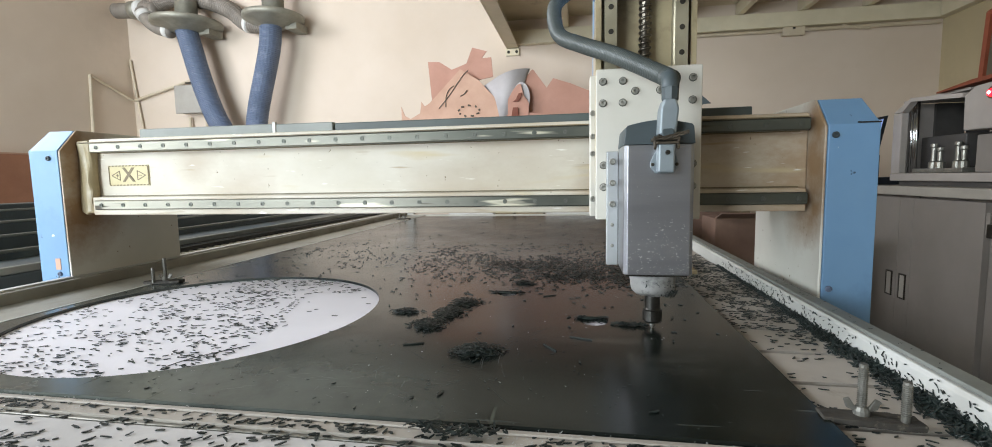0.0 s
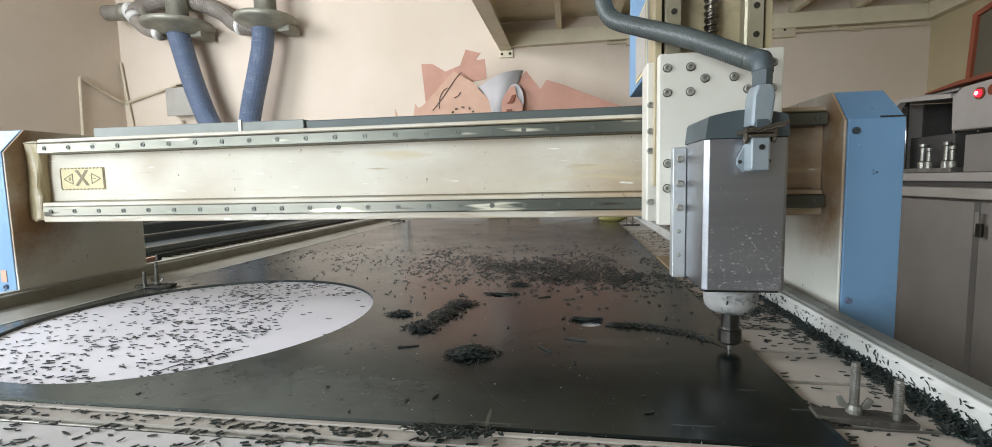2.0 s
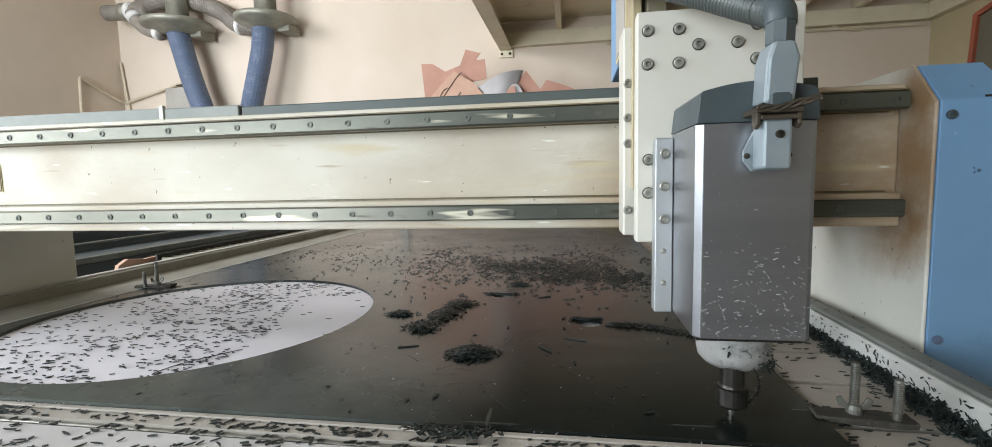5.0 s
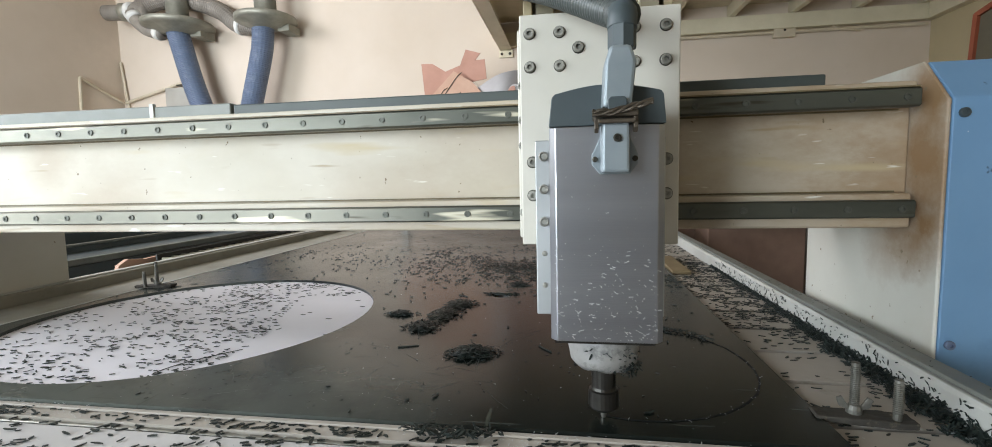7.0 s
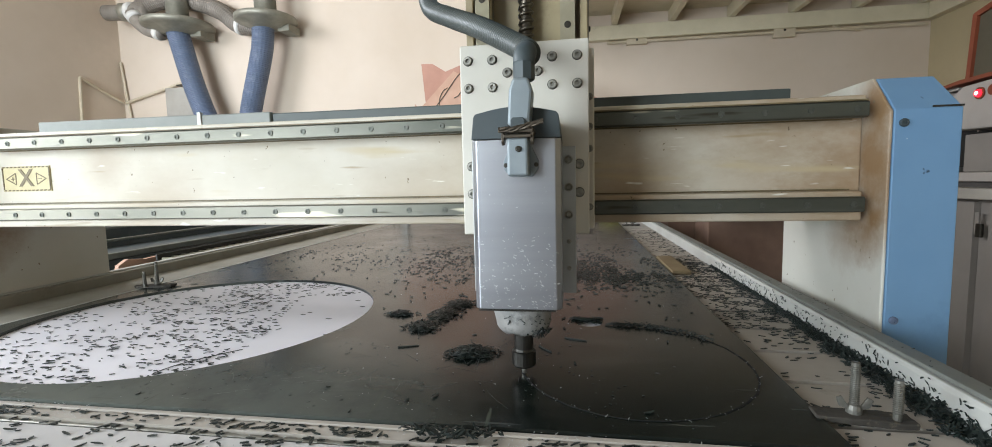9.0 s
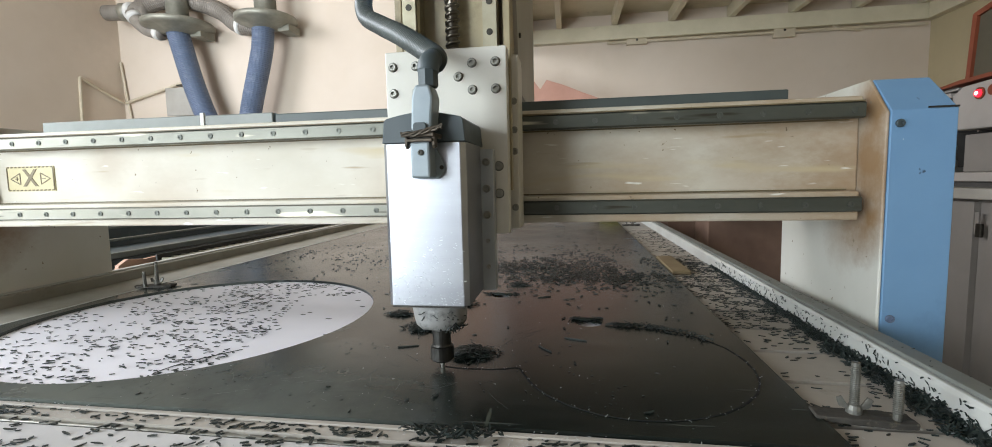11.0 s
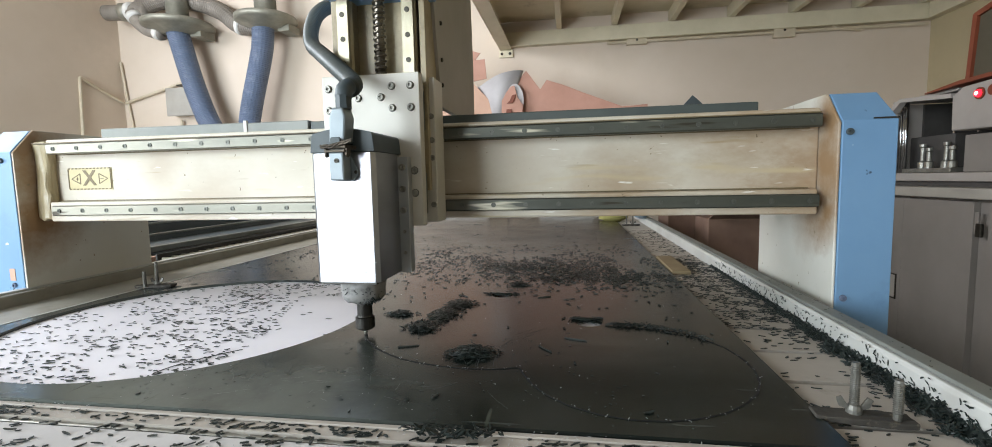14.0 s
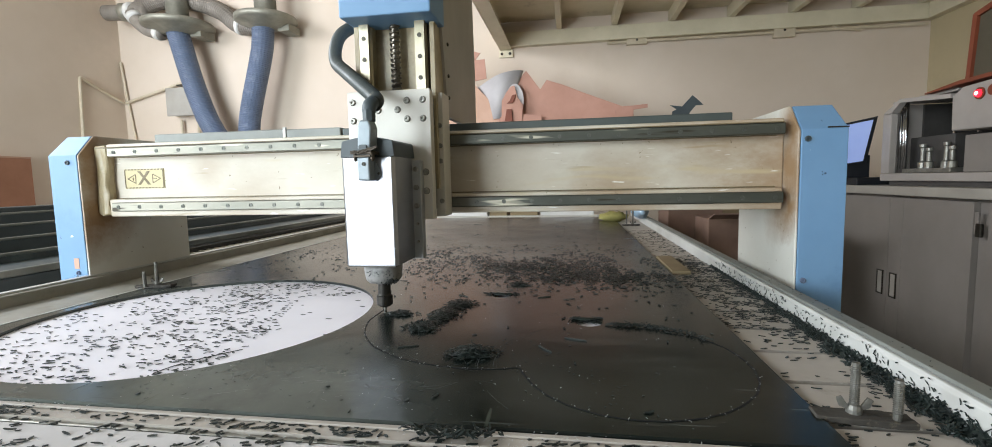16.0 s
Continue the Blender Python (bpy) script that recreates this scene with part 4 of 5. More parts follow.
def clamp(x, y, bars, h, turn=0.0, z=ZS):
    """Threaded studs with wing nuts on a small steel bar."""
    e = thing("hold_down_clamp", "zinc hold-down clamp with threaded studs and a wing nut", "clamp", "hold-down clamps")
    bm = box(-0.040, 0.044, -0.012, 0.012, 0.0, 0.007, 0.0015)
    bmesh.ops.subdivide_edges(bm, edges=bm.edges[:], cuts=5, use_grid_fill=True)
    for v in bm.verts:
        v.co += 0.0016 * noise.noise_vector(v.co * 90)
    part("clamp_bar", bm, "dirty_steel", e)
    for dx, dy, hh in bars:
        bm = turned([(0.0036, 0.004), (0.0036, hh)], "z", (dx, dy, 0), 10)
        tube([(dx + 0.0038 * math.cos(i * 0.7), dy + 0.0038 * math.sin(i * 0.7), 0.012 + 0.00021 * i) for i in range(int((hh - 0.015) / 0.00021))], 0.0006, 4, steps=1, bm=bm)
        part("stud", bm, "stud", e)
    dx, dy, hh = bars[0]
    bm = turned([(0.0068, 0.007), (0.0068, 0.011), (0.005, 0.015)], "z", (dx, dy, 0), 12)
    part("nut", bm, "stud", e)
    for s in (-1, 1):
        bm = prism([(dx + s * 0.004, 0.009), (dx + s * 0.013, 0.013), (dx + s * 0.0155, 0.021), (dx + s * 0.011, 0.023), (dx + s * 0.006, 0.015)], "y", dy - 0.0015, dy + 0.0015, 0.0006)
        part("wing", bm, "stud", e)
    e.matrix_basis = pose(x, y, z, 0, 0, turn)
    return e


clamp(0.272, 0.487, [(-0.004, 0.002, 0.057), (0.029, -0.004, 0.045)], 0, -6, 0.776)
clamp(-0.974, 0.965, [(0.004, 0.002, 0.060), (-0.015, -0.012, 0.040)], 0, 12)
clamp(-1.03, 2.70, [(0.01, 0.0, 0.055), (-0.02, 0.0, 0.05)], 0, 8)
clamp(0.288, 2.42, [(0.01, 0.0, 0.075), (-0.02, 0.0, 0.075)], 0, 0, 0.774)


def far_end_items():
    e = thing("plastic_bottle", "clear blue plastic bottle lying beside the bed", "bottle")
    part("bottle_body", turned([(0.02, 0.0), (0.036, 0.012), (0.038, 0.09), (0.034, 0.10), (0.037, 0.15), (0.014, 0.19), (0.013, 0.205)], "y", (0.345, 2.62, 0.84), 20), "bottle", e, smooth=True)
    bm = bmesh.new()
    bmesh.ops.create_icosphere(bm, subdivisions=3, radius=1)
    for v in bm.verts:
        n = noise.noise(v.co * 2.2)
        v.co = Vector((0.225 + v.co.x * 0.075 * (1 + 0.3 * n), 2.66 + v.co.y * 0.05, 0.80 + v.co.z * 0.028 * (1 + 0.5 * n)))
    tagged(part("rag", bm, "rag", smooth=True), "crumpled olive yellow rag on the bed", "rag")
    bm = box(-0.85, -0.55, 3.08, 3.3, 0.759, 0.815, 0.004)
    tagged(part("paper_stack", bm, "paper"), "white stack of boards behind the table", "paper")
    tagged(part("paper_stack", box(-0.20, 0.14, 3.08, 3.3, 0.759, 0.83, 0.004), "paper"), "white carton edge behind the table", "paper")
    tagged(part("wood_block", box(-0.54, -0.42, 3.1, 3.3, 0.76, 0.83, 0.004), "wood"), "pale wooden block behind the table", "wood")
    tagged(part("wood_strip", box(-0.40, -0.22, 3.1, 3.3, 0.76, 0.812, 0.004), "wood"), "pale wooden strip behind the table", "wood")
    tagged(part("wood_strip", box(0.2425, 0.286, 1.20, 1.43, 0.774, 0.784, 0.002), "wood"), "thin wooden batten lying in the side channel", "wood")
    for i, (x0, x1, y0, h, m) in enumerate(((0.52, 0.80, 2.7, 0.83, "carton"), (0.66, 1.10, 2.45, 0.80, "carton"), (0.78, 1.0, 3.0, 0.93, "wood"))):
        c = thing("carton", "brown carton standing beside the machine" if m == "carton" else "pale box standing beside the machine", "carton", "cartons beside the machine")
        part("carton_body", box(x0, x1, y0, y0 + 0.3, 0.0, h, 0.004), m, c)
        bm = box(x0, x1, y0 - 0.10, y0 - 0.002, h, h + 0.006)
        for v in bm.verts:
            v.co.z += (y0 - v.co.y) * (0.5 - 0.2 * (i % 3))
        part("flap", bm, m, c)
    # platform of stacked boards carrying the things at the table's far end
    structure("rear_stack", box(-0.95, 0.2, 3.075, 3.30, 0.0, 0.758, 0.004), "paper", "pale boards stacked behind the table")


far_end_items()


def left_machine():
    e = thing("second_machine", "black-green machine bed with pale edge rails", "machine")
    part("machine_body", box(-2.95, -1.60, 0.5, 4.0, 0.0, 0.765, 0.006), "black_machine", e)
    part("edge_rail", box(-1.618, -1.598, 0.5, 4.0, 0.7655, 0.787, 0.003), "machine_rail", e, "pale rail edge")
    part("rear_wall", box(-2.98, -2.86, 0.5, 4.0, 0.7655, 0.93, 0.006), "black_machine", e)
    for x, z in ((-2.84, 0.905), (-2.50, 0.868), (-2.25, 0.828), (-1.95, 0.800)):
        part("slat_rail", box(x, x + 0.014, 0.5, 4.0, z - 0.012, z, 0.003), "machine_rail", e, "pale rail edge")
        part("slat_web", box(x + 0.002, x + 0.012, 0.5, 4.0, 0.7652, z - 0.0122), "black_machine", e)
    p = thing("brown_panel", "brown hardboard panel standing against the side wall", "panel")
    part("panel", box(-4.36, -4.33, 1.2, 3.25, 0.0, 1.27, 0.004), "brown_panel", p)
    part("strip", box(-4.36, -4.325, 1.2, 3.25, 1.27, 1.282), "card_tan", p)
    # drag chain along the rim
    c = thing("drag_chain", "black cable drag chain with pale cross bars along the rim", "cable chain")
    part("chain_tray", box(-1.30, -1.175, 0.9, 3.0, 0.70, 0.735, 0.003), "black_machine", c)
    for i in range(48):
        y = 1.26 + 0.036 * i
        part("chain_link", prism([(y, 0.790), (y + 0.009, 0.790), (y + 0.012, 0.800), (y + 0.003, 0.800)], "x", -1.243, -1.182), "chain_pin", c)
    for x, z in ((-1.252, 0.812), (-1.187, 0.7895)):
        part("chain_side", box(x, x + 0.006, 1.25, 2.98, 0.7355, z, 0.001), "chain", c)
    r = thing("card_strip", "torn tan card strip lying beside the rim", "offcut")
    bm = prism([(1.15, 0.7357), (1.16, 0.793), (1.19, 0.807), (1.25, 0.799), (1.31, 0.802), (1.42, 0.790), (1.44, 0.7357)], "x", -1.298, -1.285)
    part("strip", bm, "card_tan", r)


left_machine()


def cabinets():
    for i, (y0, y1) in enumerate(((2.36, 3.30), (1.93, 2.356), (0.6, 1.926))):
        e = thing("cabinet", "grey laminate cabinet with recessed door handles", "cabinet", "cabinets along the wall")
        part("body", box(1.475, 2.05, y0 + 0.002, y1 - 0.002, 0.0, 0.905, 0.003), "cabinet", e)
        if i == 0:
            doors = [(2.358, 2.4475, 0), (2.4485, 3.296, 1)]
        elif i == 1:
            doors = [(1.985, 2.3572, -1)]
        else:
            doors = [(0.61, 1.92, None)]
        for a, b, hd in doors:
            d = part("door", box(1.452, 1.474, a + 0.0002, b - 0.0002, 0.06, 0.895, 0.0008), "cabinet", e)
    # handles: two recessed frames with a pale inset
    h = [o for o in bpy.data.objects if o.name.startswith("door")][0]
    for y in (2.40, 2.492):
        bm = bmesh.new()
        for a in ((y - 0.022, y - 0.017, 0.435, 0.55), (y + 0.017, y + 0.022, 0.435, 0.55), (y - 0.017, y + 0.017, 0.435, 0.441), (y - 0.017, y + 0.017, 0.544, 0.55)):
            box(1.447, 1.4518, a[0], a[1], a[2], a[3], 0, bm)
        hd = part("handle", bm, "bolt", h, "recessed dark-framed handle")
        part("inset", box(1.449, 1.4518, y - 0.017, y + 0.017, 0.441, 0.544), "counter", hd)
    e = thing("cabinet_latch", "dark hinge block on the cabinet edge", "hinge")
    part("hinge", box(1.44, 1.4517, 1.935, 1.96, 0.77, 0.82, 0.003), "bolt", e)
    part("hinge_plate", box(1.446, 1.4518, 1.955, 1.972, 0.78, 0.86, 0.001), "cabinet", e)
    t = thing("counter_top", "pale counter top over the cabinets", "counter")
    part("slab", box(1.43, 2.08, 0.6, 3.32, 0.906, 0.946, 0.004), "counter", t)


cabinets()


def engraver():
    e = thing("desktop_machine", "off-white desktop machine with a glass front and red lamp", "machine")
    part("base", box(1.50, 2.05, 1.55, 2.62, 0.968, 1.003, 0.004), "machine_white", e)
    part("foot_rail", box(1.52, 2.03, 1.6, 2.58, 0.947, 0.968), "dark_inside", e)
    part("frame_post", box(1.50, 1.53, 2.555, 2.615, 1.004, 1.285, 0.003), "machine_white", e)
    part("frame_head", prism([(2.200, 1.300), (2.200, 1.318), (2.50, 1.345), (2.615, 1.288), (2.555, 1.286), (2.50, 1.328)], "x", 1.50, 1.53), "machine_white", e)
    part("side_panel", box(1.54, 2.05, 2.60, 2.62, 1.004, 1.329, 0.002), "machine_white", e)
    part("roof", box(1.53, 2.05, 2.21, 2.60, 1.330, 1.342, 0.003), "machine_white", e)
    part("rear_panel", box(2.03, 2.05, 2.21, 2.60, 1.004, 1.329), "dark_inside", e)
    part("head", prism([(1.55, 1.155), (2.13, 1.168), (2.195, 1.168), (2.20, 1.305), (2.15, 1.335), (1.55, 1.36)], "x", 1.505, 2.05, 0.006), "machine_white", e)
    part("lower_body", box(1.56, 2.05, 1.55, 2.20, 1.004, 1.152, 0.004), "cabinet", e)
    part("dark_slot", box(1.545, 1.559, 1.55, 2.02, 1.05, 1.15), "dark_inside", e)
    for y in (2.555, 2.535, 2.52):
        part("rod", turned([(0.007, 1.004), (0.007, 1.329)], "z", (1.545, y, 0), 12), "chrome", e, smooth=True)
    part("tool_carriage", box(1.60, 1.82, 2.31, 2.575, 1.0245, 1.168, 0.004), "dark_inside", e)
    # dark sheet added over the deeper part of the pale side panel
    part("liner", box(1.66, 2.02, 2.586, 2.599, 1.034, 1.326), "dark_inside", e, "dark sheet over the rear part of the inner side panel")
    part("gantry_plate", box(1.66, 1.72, 2.30, 2.36, 1.20, 1.325, 0.003), "red_board", e)
    part("bed_block", box(1.535, 1.95, 2.23, 2.52, 1.004, 1.024, 0.003), "zinc", e)
    for i, y in enumerate((2.25, 2.31, 2.38, 2.45)):
        h = 0.02 * (i % 2)
        part("fixture", turned([(0.018, 1.024), (0.018, 1.05), (0.010, 1.056), (0.010, 1.095 + h), (0.014, 1.10 + h), (0.014, 1.112 + h), (0.006, 1.114 + h)], "z", (1.555 + h, y, 0), 12), "zinc", e)
    for y in (2.27, 2.40):
        part("rod", turned([(0.007, 1.168), (0.007, 1.329)], "z", (1.66, y, 0), 8), "chrome", e)
    lp = part("lamp", turned([(0.022, 0.0), (0.022, 0.005), (0.020, 0.0065)], "x", (1.4985, 2.063, 1.296), 20), "red_board", e, "glowing red push-button lamp")
    part("glow_ring", turned([(0.012, -0.008), (0.015, 0.0)], "x", (1.4980, 2.063, 1.296), 20), "led", lp)
    part("glow_core", turned([(0.005, -0.003), (0.007, 0.0)], "x", (1.4895, 2.063, 1.296), 16), "led_core", lp)
    part("button", turned([(0.02, 0.0), (0.02, 0.008)], "x", (1.4975, 2.005, 1.300), 16), "red_board", e)
    b = thing("red_frame_board", "dark panel in a red-brown wooden frame leaning on the machine", "board")
    part("panel", prism([(2.145, 1.365), (2.125, 1.59), (1.55, 1.72), (1.55, 1.365)], "x", 1.53, 1.542), "dark_panel", b)
    part("frame_strip", prism([(2.16, 1.352), (2.142, 1.603), (2.122, 1.596), (2.14, 1.352)], "x", 1.518, 1.545), "red_board", b)
    part("frame_strip", prism([(2.142, 1.606), (1.55, 1.742), (1.55, 1.722), (2.123, 1.590)], "x", 1.520, 1.547), "red_board", b)
    part("ledge", prism([(2.345, 1.338), (2.345, 1.343), (2.16, 1.362), (1.55, 1.372), (1.55, 1.363), (2.16, 1.346)], "x", 1.50, 1.60), "red_board", b)
    m = thing("laptop_screen", "black laptop with a pale blue glowing screen on the counter", "laptop")
    part("lid", prism([(1.36, 1.045), (1.385, 1.262), (1.560, 1.298), (1.515, 1.062)], "y", 2.76, 2.772, 0.001), "bezel", m)
    part("display", prism([(1.372, 1.052), (1.396, 1.254), (1.537, 1.280), (1.497, 1.070)], "y", 2.7565, 2.7598), "screen", m)
    part("base", box(1.44, 1.60, 2.70, 2.80, 0.947, 0.985, 0.004), "bezel", m)
    part("hinge", box(1.42, 1.54, 2.774, 2.80, 0.985, 1.10, 0.003), "bezel", m)


engraver()
# ---- chips and dust ----
rng = np.random.default_rng(7)


def cloud_of(n, pick):
    out = []
    while len(out) < n:
        p = pick()
        if p:
            out.append(p)
    return out


def on_disc():
    a, r = rng.uniform(0, 6.283), 0.294 * math.sqrt(rng.uniform(0, 1))
    x, y = -0.668 + r * math.cos(a), 0.762 + r * math.sin(a)
    # a clear crescent on the side towards the cutter, thin cover on the far side of the heap
    u, v = x + 0.668, y - 0.762
    edge = 0.185 if v < -0.05 else 0.185 - 0.45 * (v + 0.05)
    keep = 0.95 if u < edge else 0.05
    if u < -0.12:
        keep *= 0.42 if v > -0.16 else 0.7
    if v > 0.17 and u > -0.08:
        keep = max(keep, 0.9)
    keep *= 0.25 + 1.5 * max(0, noise.noise(Vector((x * 12 - y * 5, y * 20, 0))) + 0.42)
    return (x, y, 0.7745) if rng.uniform() < keep else None


def hole_at(x, y):
    return any((x - hx) ** 2 + (y - hy) ** 2 < (r + 0.004) ** 2 for hx, hy, r, _ in HOLES)


def on_sheet():
    x, y = rng.uniform(-0.98, 0.23), rng.uniform(0.44, 2.6)
    if hole_at(x, y):
        return None
    band = math.exp(-((y - 1.30 + 0.12 * x) / 0.20) ** 2) * (1.0 if x > -0.45 else 0.15)
    heavy = math.exp(-(((x - 0.06) / 0.20) ** 2 + ((y - 1.13) / 0.09) ** 2))
    keep = 0.012 + 0.55 * band * (0.35 + noise.noise(Vector((x * 9, y * 5, 2))) * 0.9) + 0.95 * heavy * (0.6 + noise.noise(Vector((x * 25, y * 14, 5))))
    if y > 1.7:
        keep *= 0.2
    if y < 0.72:
        keep *= 0.25
    return (x, y, ZS) if rng.uniform() < keep else None


def on_channel():
    y = rng.uniform(0.40, 2.2)
    x = rng.uniform(0.238, 0.362)
    clump = max(0, noise.noise(Vector((x * 26, y * 34, 4))) + 0.12)
    keep = 0.02 + 0.30 * clump
    if y > 0.66:
        keep += min(1, (y - 0.66) / 0.2) * (0.22 + 1.1 * clump)
    keep *= 0.55 + 0.9 * (x - 0.238) / 0.124
    if x > 0.325 and y < 1.2:
        keep += 0.5 * (x - 0.325) / 0.035
    if y > 1.45:
        keep *= 0.25
    if y < 0.50:
        keep += 0.04 + 0.35 * clump
    return (x, y, 0.7737) if rng.uniform() < keep else None


def on_front():
    x, y = rng.uniform(-1.1, 0.33), rng.uniform(0.20, 0.425)
    keep = 0.12 + 0.8 * max(0, noise.noise(Vector((x * 12, y * 20, 9))) + 0.2)
    if y > 0.400:
        keep = 0.5 + 1.2 * noise.noise(Vector((x * 16, y * 30, 3)))
    z = 0.7735 if y > 0.4045 else (0.770 if y > 0.399 else (0.760 if y > 0.395 else 0.7715))
    return (x, y, z) if rng.uniform() < keep else None


def pile(cx, cy, rx, ry, h, turn):
    def pick():
        u, v = rng.normal(0, 0.42), rng.normal(0, 0.42)
        if u * u + v * v > 1:
            return None
        c, s = math.cos(turn), math.sin(turn)
        x, y = cx + u * rx * c - v * ry * s, cy + u * rx * s + v * ry * c
        if hole_at(x, y):
            return None
        return (x, y, ZS + h * (1 - u * u - v * v) * rng.uniform(0, 1))
    return pick


def mound(cx, cy, rx, ry, h, turn, seed):
    """The matted middle of a heap: a low lump with a ragged outline."""
    bm = bmesh.new()
    c, s = math.cos(turn), math.sin(turn)
    rings = []
    for ring, (k, z) in enumerate(((1.0, 0.0), (0.85, 0.6), (0.5, 1.0))):
        pts = []
        for j in range(36):
            a = 2 * math.pi * j / 36
            q = k * (1 + 0.35 * noise.noise(Vector((2.2 * math.cos(a), 2.2 * math.sin(a), seed))) + 0.16 * noise.noise(Vector((9 * math.cos(a), 9 * math.sin(a), seed + ring))))
            u, v = rx * q * math.cos(a), ry * q * math.sin(a)
            pts.append(bm.verts.new((cx + u * c - v * s, cy + u * s + v * c, ZS + 0.0003 + h * z * (1 + 0.4 * noise.noise(Vector((u * 200, v * 200, seed)))))))
        rings.append(pts)
    for p, q in zip(rings, rings[1:]):
        for j in range(36):
            bm.faces.new((p[j], p[(j + 1) % 36], q[(j + 1) % 36], q[j]))
    bm.faces.new(rings[2])
    tagged(part("swarf_mound", bm, "chip"), "matted lump of black swarf on the sheet", "chips", kind="stuff")


chips("chips_on_board", cloud_of(1050, on_disc), "chip", "black curled plastic chips scattered on the white board", 0.0086, 1, along=0.2)
curl = thing("plastic_curl", "thin black plastic curl lying on the white board", "sliver")
part("curl", tube([(-0.538, 0.518, 0.7750), (-0.532, 0.540, 0.7752), (-0.520, 0.562, 0.7754), (-0.502, 0.586, 0.7752), (-0.480, 0.612, 0.7750)], 0.0006, 6), "chip", curl)
chips("chips_on_sheet", cloud_of(2200, on_sheet), "chip", "black plastic chips scattered over the dark sheet", 0.0105, 2)
chips("chips_on_sheet", cloud_of(270, pile(0.03, 1.125, 0.30, 0.085, 0.003, 0.05)), "chip", "dense drift of black chips across the sheet", 0.0110, 31)
chips("chips_on_sheet", cloud_of(300, pile(-0.10, 1.24, 0.24, 0.10, 0.003, -0.05)), "chip", "drift of black chips farther along the sheet", 0.0110, 32)
chips("chips_in_channel", cloud_of(1750, on_channel), "chip", "black plastic chips scattered in the side channel", 0.0092, 3, 0.15, along=0.1)
chips("chips_at_front", cloud_of(120, pile(-0.112, 0.4135, 0.055, 0.011, -0.001, 0.0)), "chip", "dense clump of black chips along the front edge", 0.0095, 53, 0.6)
chips("chips_at_front", cloud_of(2300, on_front), "chip", "black plastic chips along the front boards", 0.0094, 4, 0.2, along=0.35)


def rim_heap():
    """A lumpy ridge of swarf against the foot of the rim, with loose chips over it."""
    bm = bmesh.new()
    rows, loose = [], []
    for i in range(261):
        y = 0.40 + 0.0035 * i
        n1, n2 = noise.noise(Vector((y * 30, 0, 1))), noise.noise(Vector((y * 75, 4, 1)))
        fade = max(0.12, min(1.0, (0.98 - y) / 0.30))
        w = fade * (0.010 + 0.009 * n1 + 0.006 * n2)
        h = fade * (0.0065 + 0.004 * n1 + 0.0035 * n2)
        ring = []
        for u, v in ((0.0, 0.0), (0.35, 0.30), (0.65, 0.72), (0.9, 1.0), (1.0, 1.0)):
            k = 0.0016 * noise.noise(Vector((y * 160, u * 9, 7)))
            ring.append(bm.verts.new((0.3632 - w * (1 - u) + (k if u < 1 else 0), y, 0.7736 + h * v + (k if v else 0))))
        rows.append(ring)
        for _ in range(8):
            u = rng.uniform(-1.3, 1.0)
            loose.append((0.3632 - w * (1 - u), y + rng.uniform(0, 0.0035), 0.7738 + h * max(0, u) * rng.uniform(0.75, 1.1)))
    for p, q in zip(rows, rows[1:]):
        for k in range(4):
            bm.faces.new((p[k], q[k], q[k + 1], p[k + 1]))
    tagged(part("swarf_heap", bm, "chip"), "ridge of black-green swarf against the rim", "chips", kind="stuff")
    chips("chips_on_heap", loose, "chip", "loose black chips over the ridge of swarf", 0.0085, 51, 1.2)


rim_heap()
spots = [(0.3637, 0.38 + 0.9 * rng.uniform() ** 1.25, 0.777 + 0.024 * rng.uniform() ** 1.7) for _ in range(400)]
chips("chips_on_rim", spots, "chip", "black plastic chips clinging to the whitish rim", 0.0056, 5, 0.2, None, True)
spots = [(rng.uniform(0.371, 0.391), rng.uniform(0.4, 1.5), 0.8091) for _ in range(60)]
chips("chips_on_lip", spots, "chip", "black plastic chips on the lip of the rim", 0.0045, 52, 0.2)
for i, (cx, cy, rx, ry, h, tn, k) in enumerate(((-0.302, 0.790, 0.034, 0.016, 0.006, 0.1, 100), (-0.207, 0.862, 0.036, 0.034, 0.007, 0.2, 160), (-0.222, 0.793, 0.034, 0.058, 0.007, -0.15, 240), (-0.240, 0.720, 0.036, 0.036, 0.007, 0.1, 180), (-0.135, 0.614, 0.040, 0.030, 0.009, 0.2, 340),
                                                  (-0.115, 1.04, 0.03, 0.02, 0.006, 0.0, 90), (-0.141, 0.948, 0.034, 0.010, 0.006, 0.0, 40), (0.022, 0.787, 0.030, 0.008, 0.004, 0.1, 46))):
    mound(cx, cy, rx * 0.62, ry * 0.62, h * 0.55, tn, i)
    chips("chip_heap", cloud_of(k, pile(cx, cy, rx, ry, h, tn)), "chip", "small heap of black curled chips on the sheet", 0.0085, 20 + i, 0.35)
for k, (x, y, a, ln) in enumerate(((-0.232, 0.632, 0.35, 0.030), (-0.038, 0.640, -0.9, 0.030), (0.004, 0.683, -0.35, 0.034), (-0.055, 0.93, 0.5, 0.028), (-0.22, 0.93, -0.6, 0.026))):
    e = thing("plastic_sliver", "long black plastic sliver lying on the sheet", "sliver", "slivers on the sheet")
    part("sliver", prism([(-ln / 2, -0.0008), (0, -0.0016), (ln / 2, -0.0005), (ln / 2, 0.0006), (0, 0.0010), (-ln / 2, 0.0010)], "z", 0.0003, 0.0018), "chip", e)
    e.matrix_basis = pose(x, y, ZS, 0, 0, math.degrees(a))


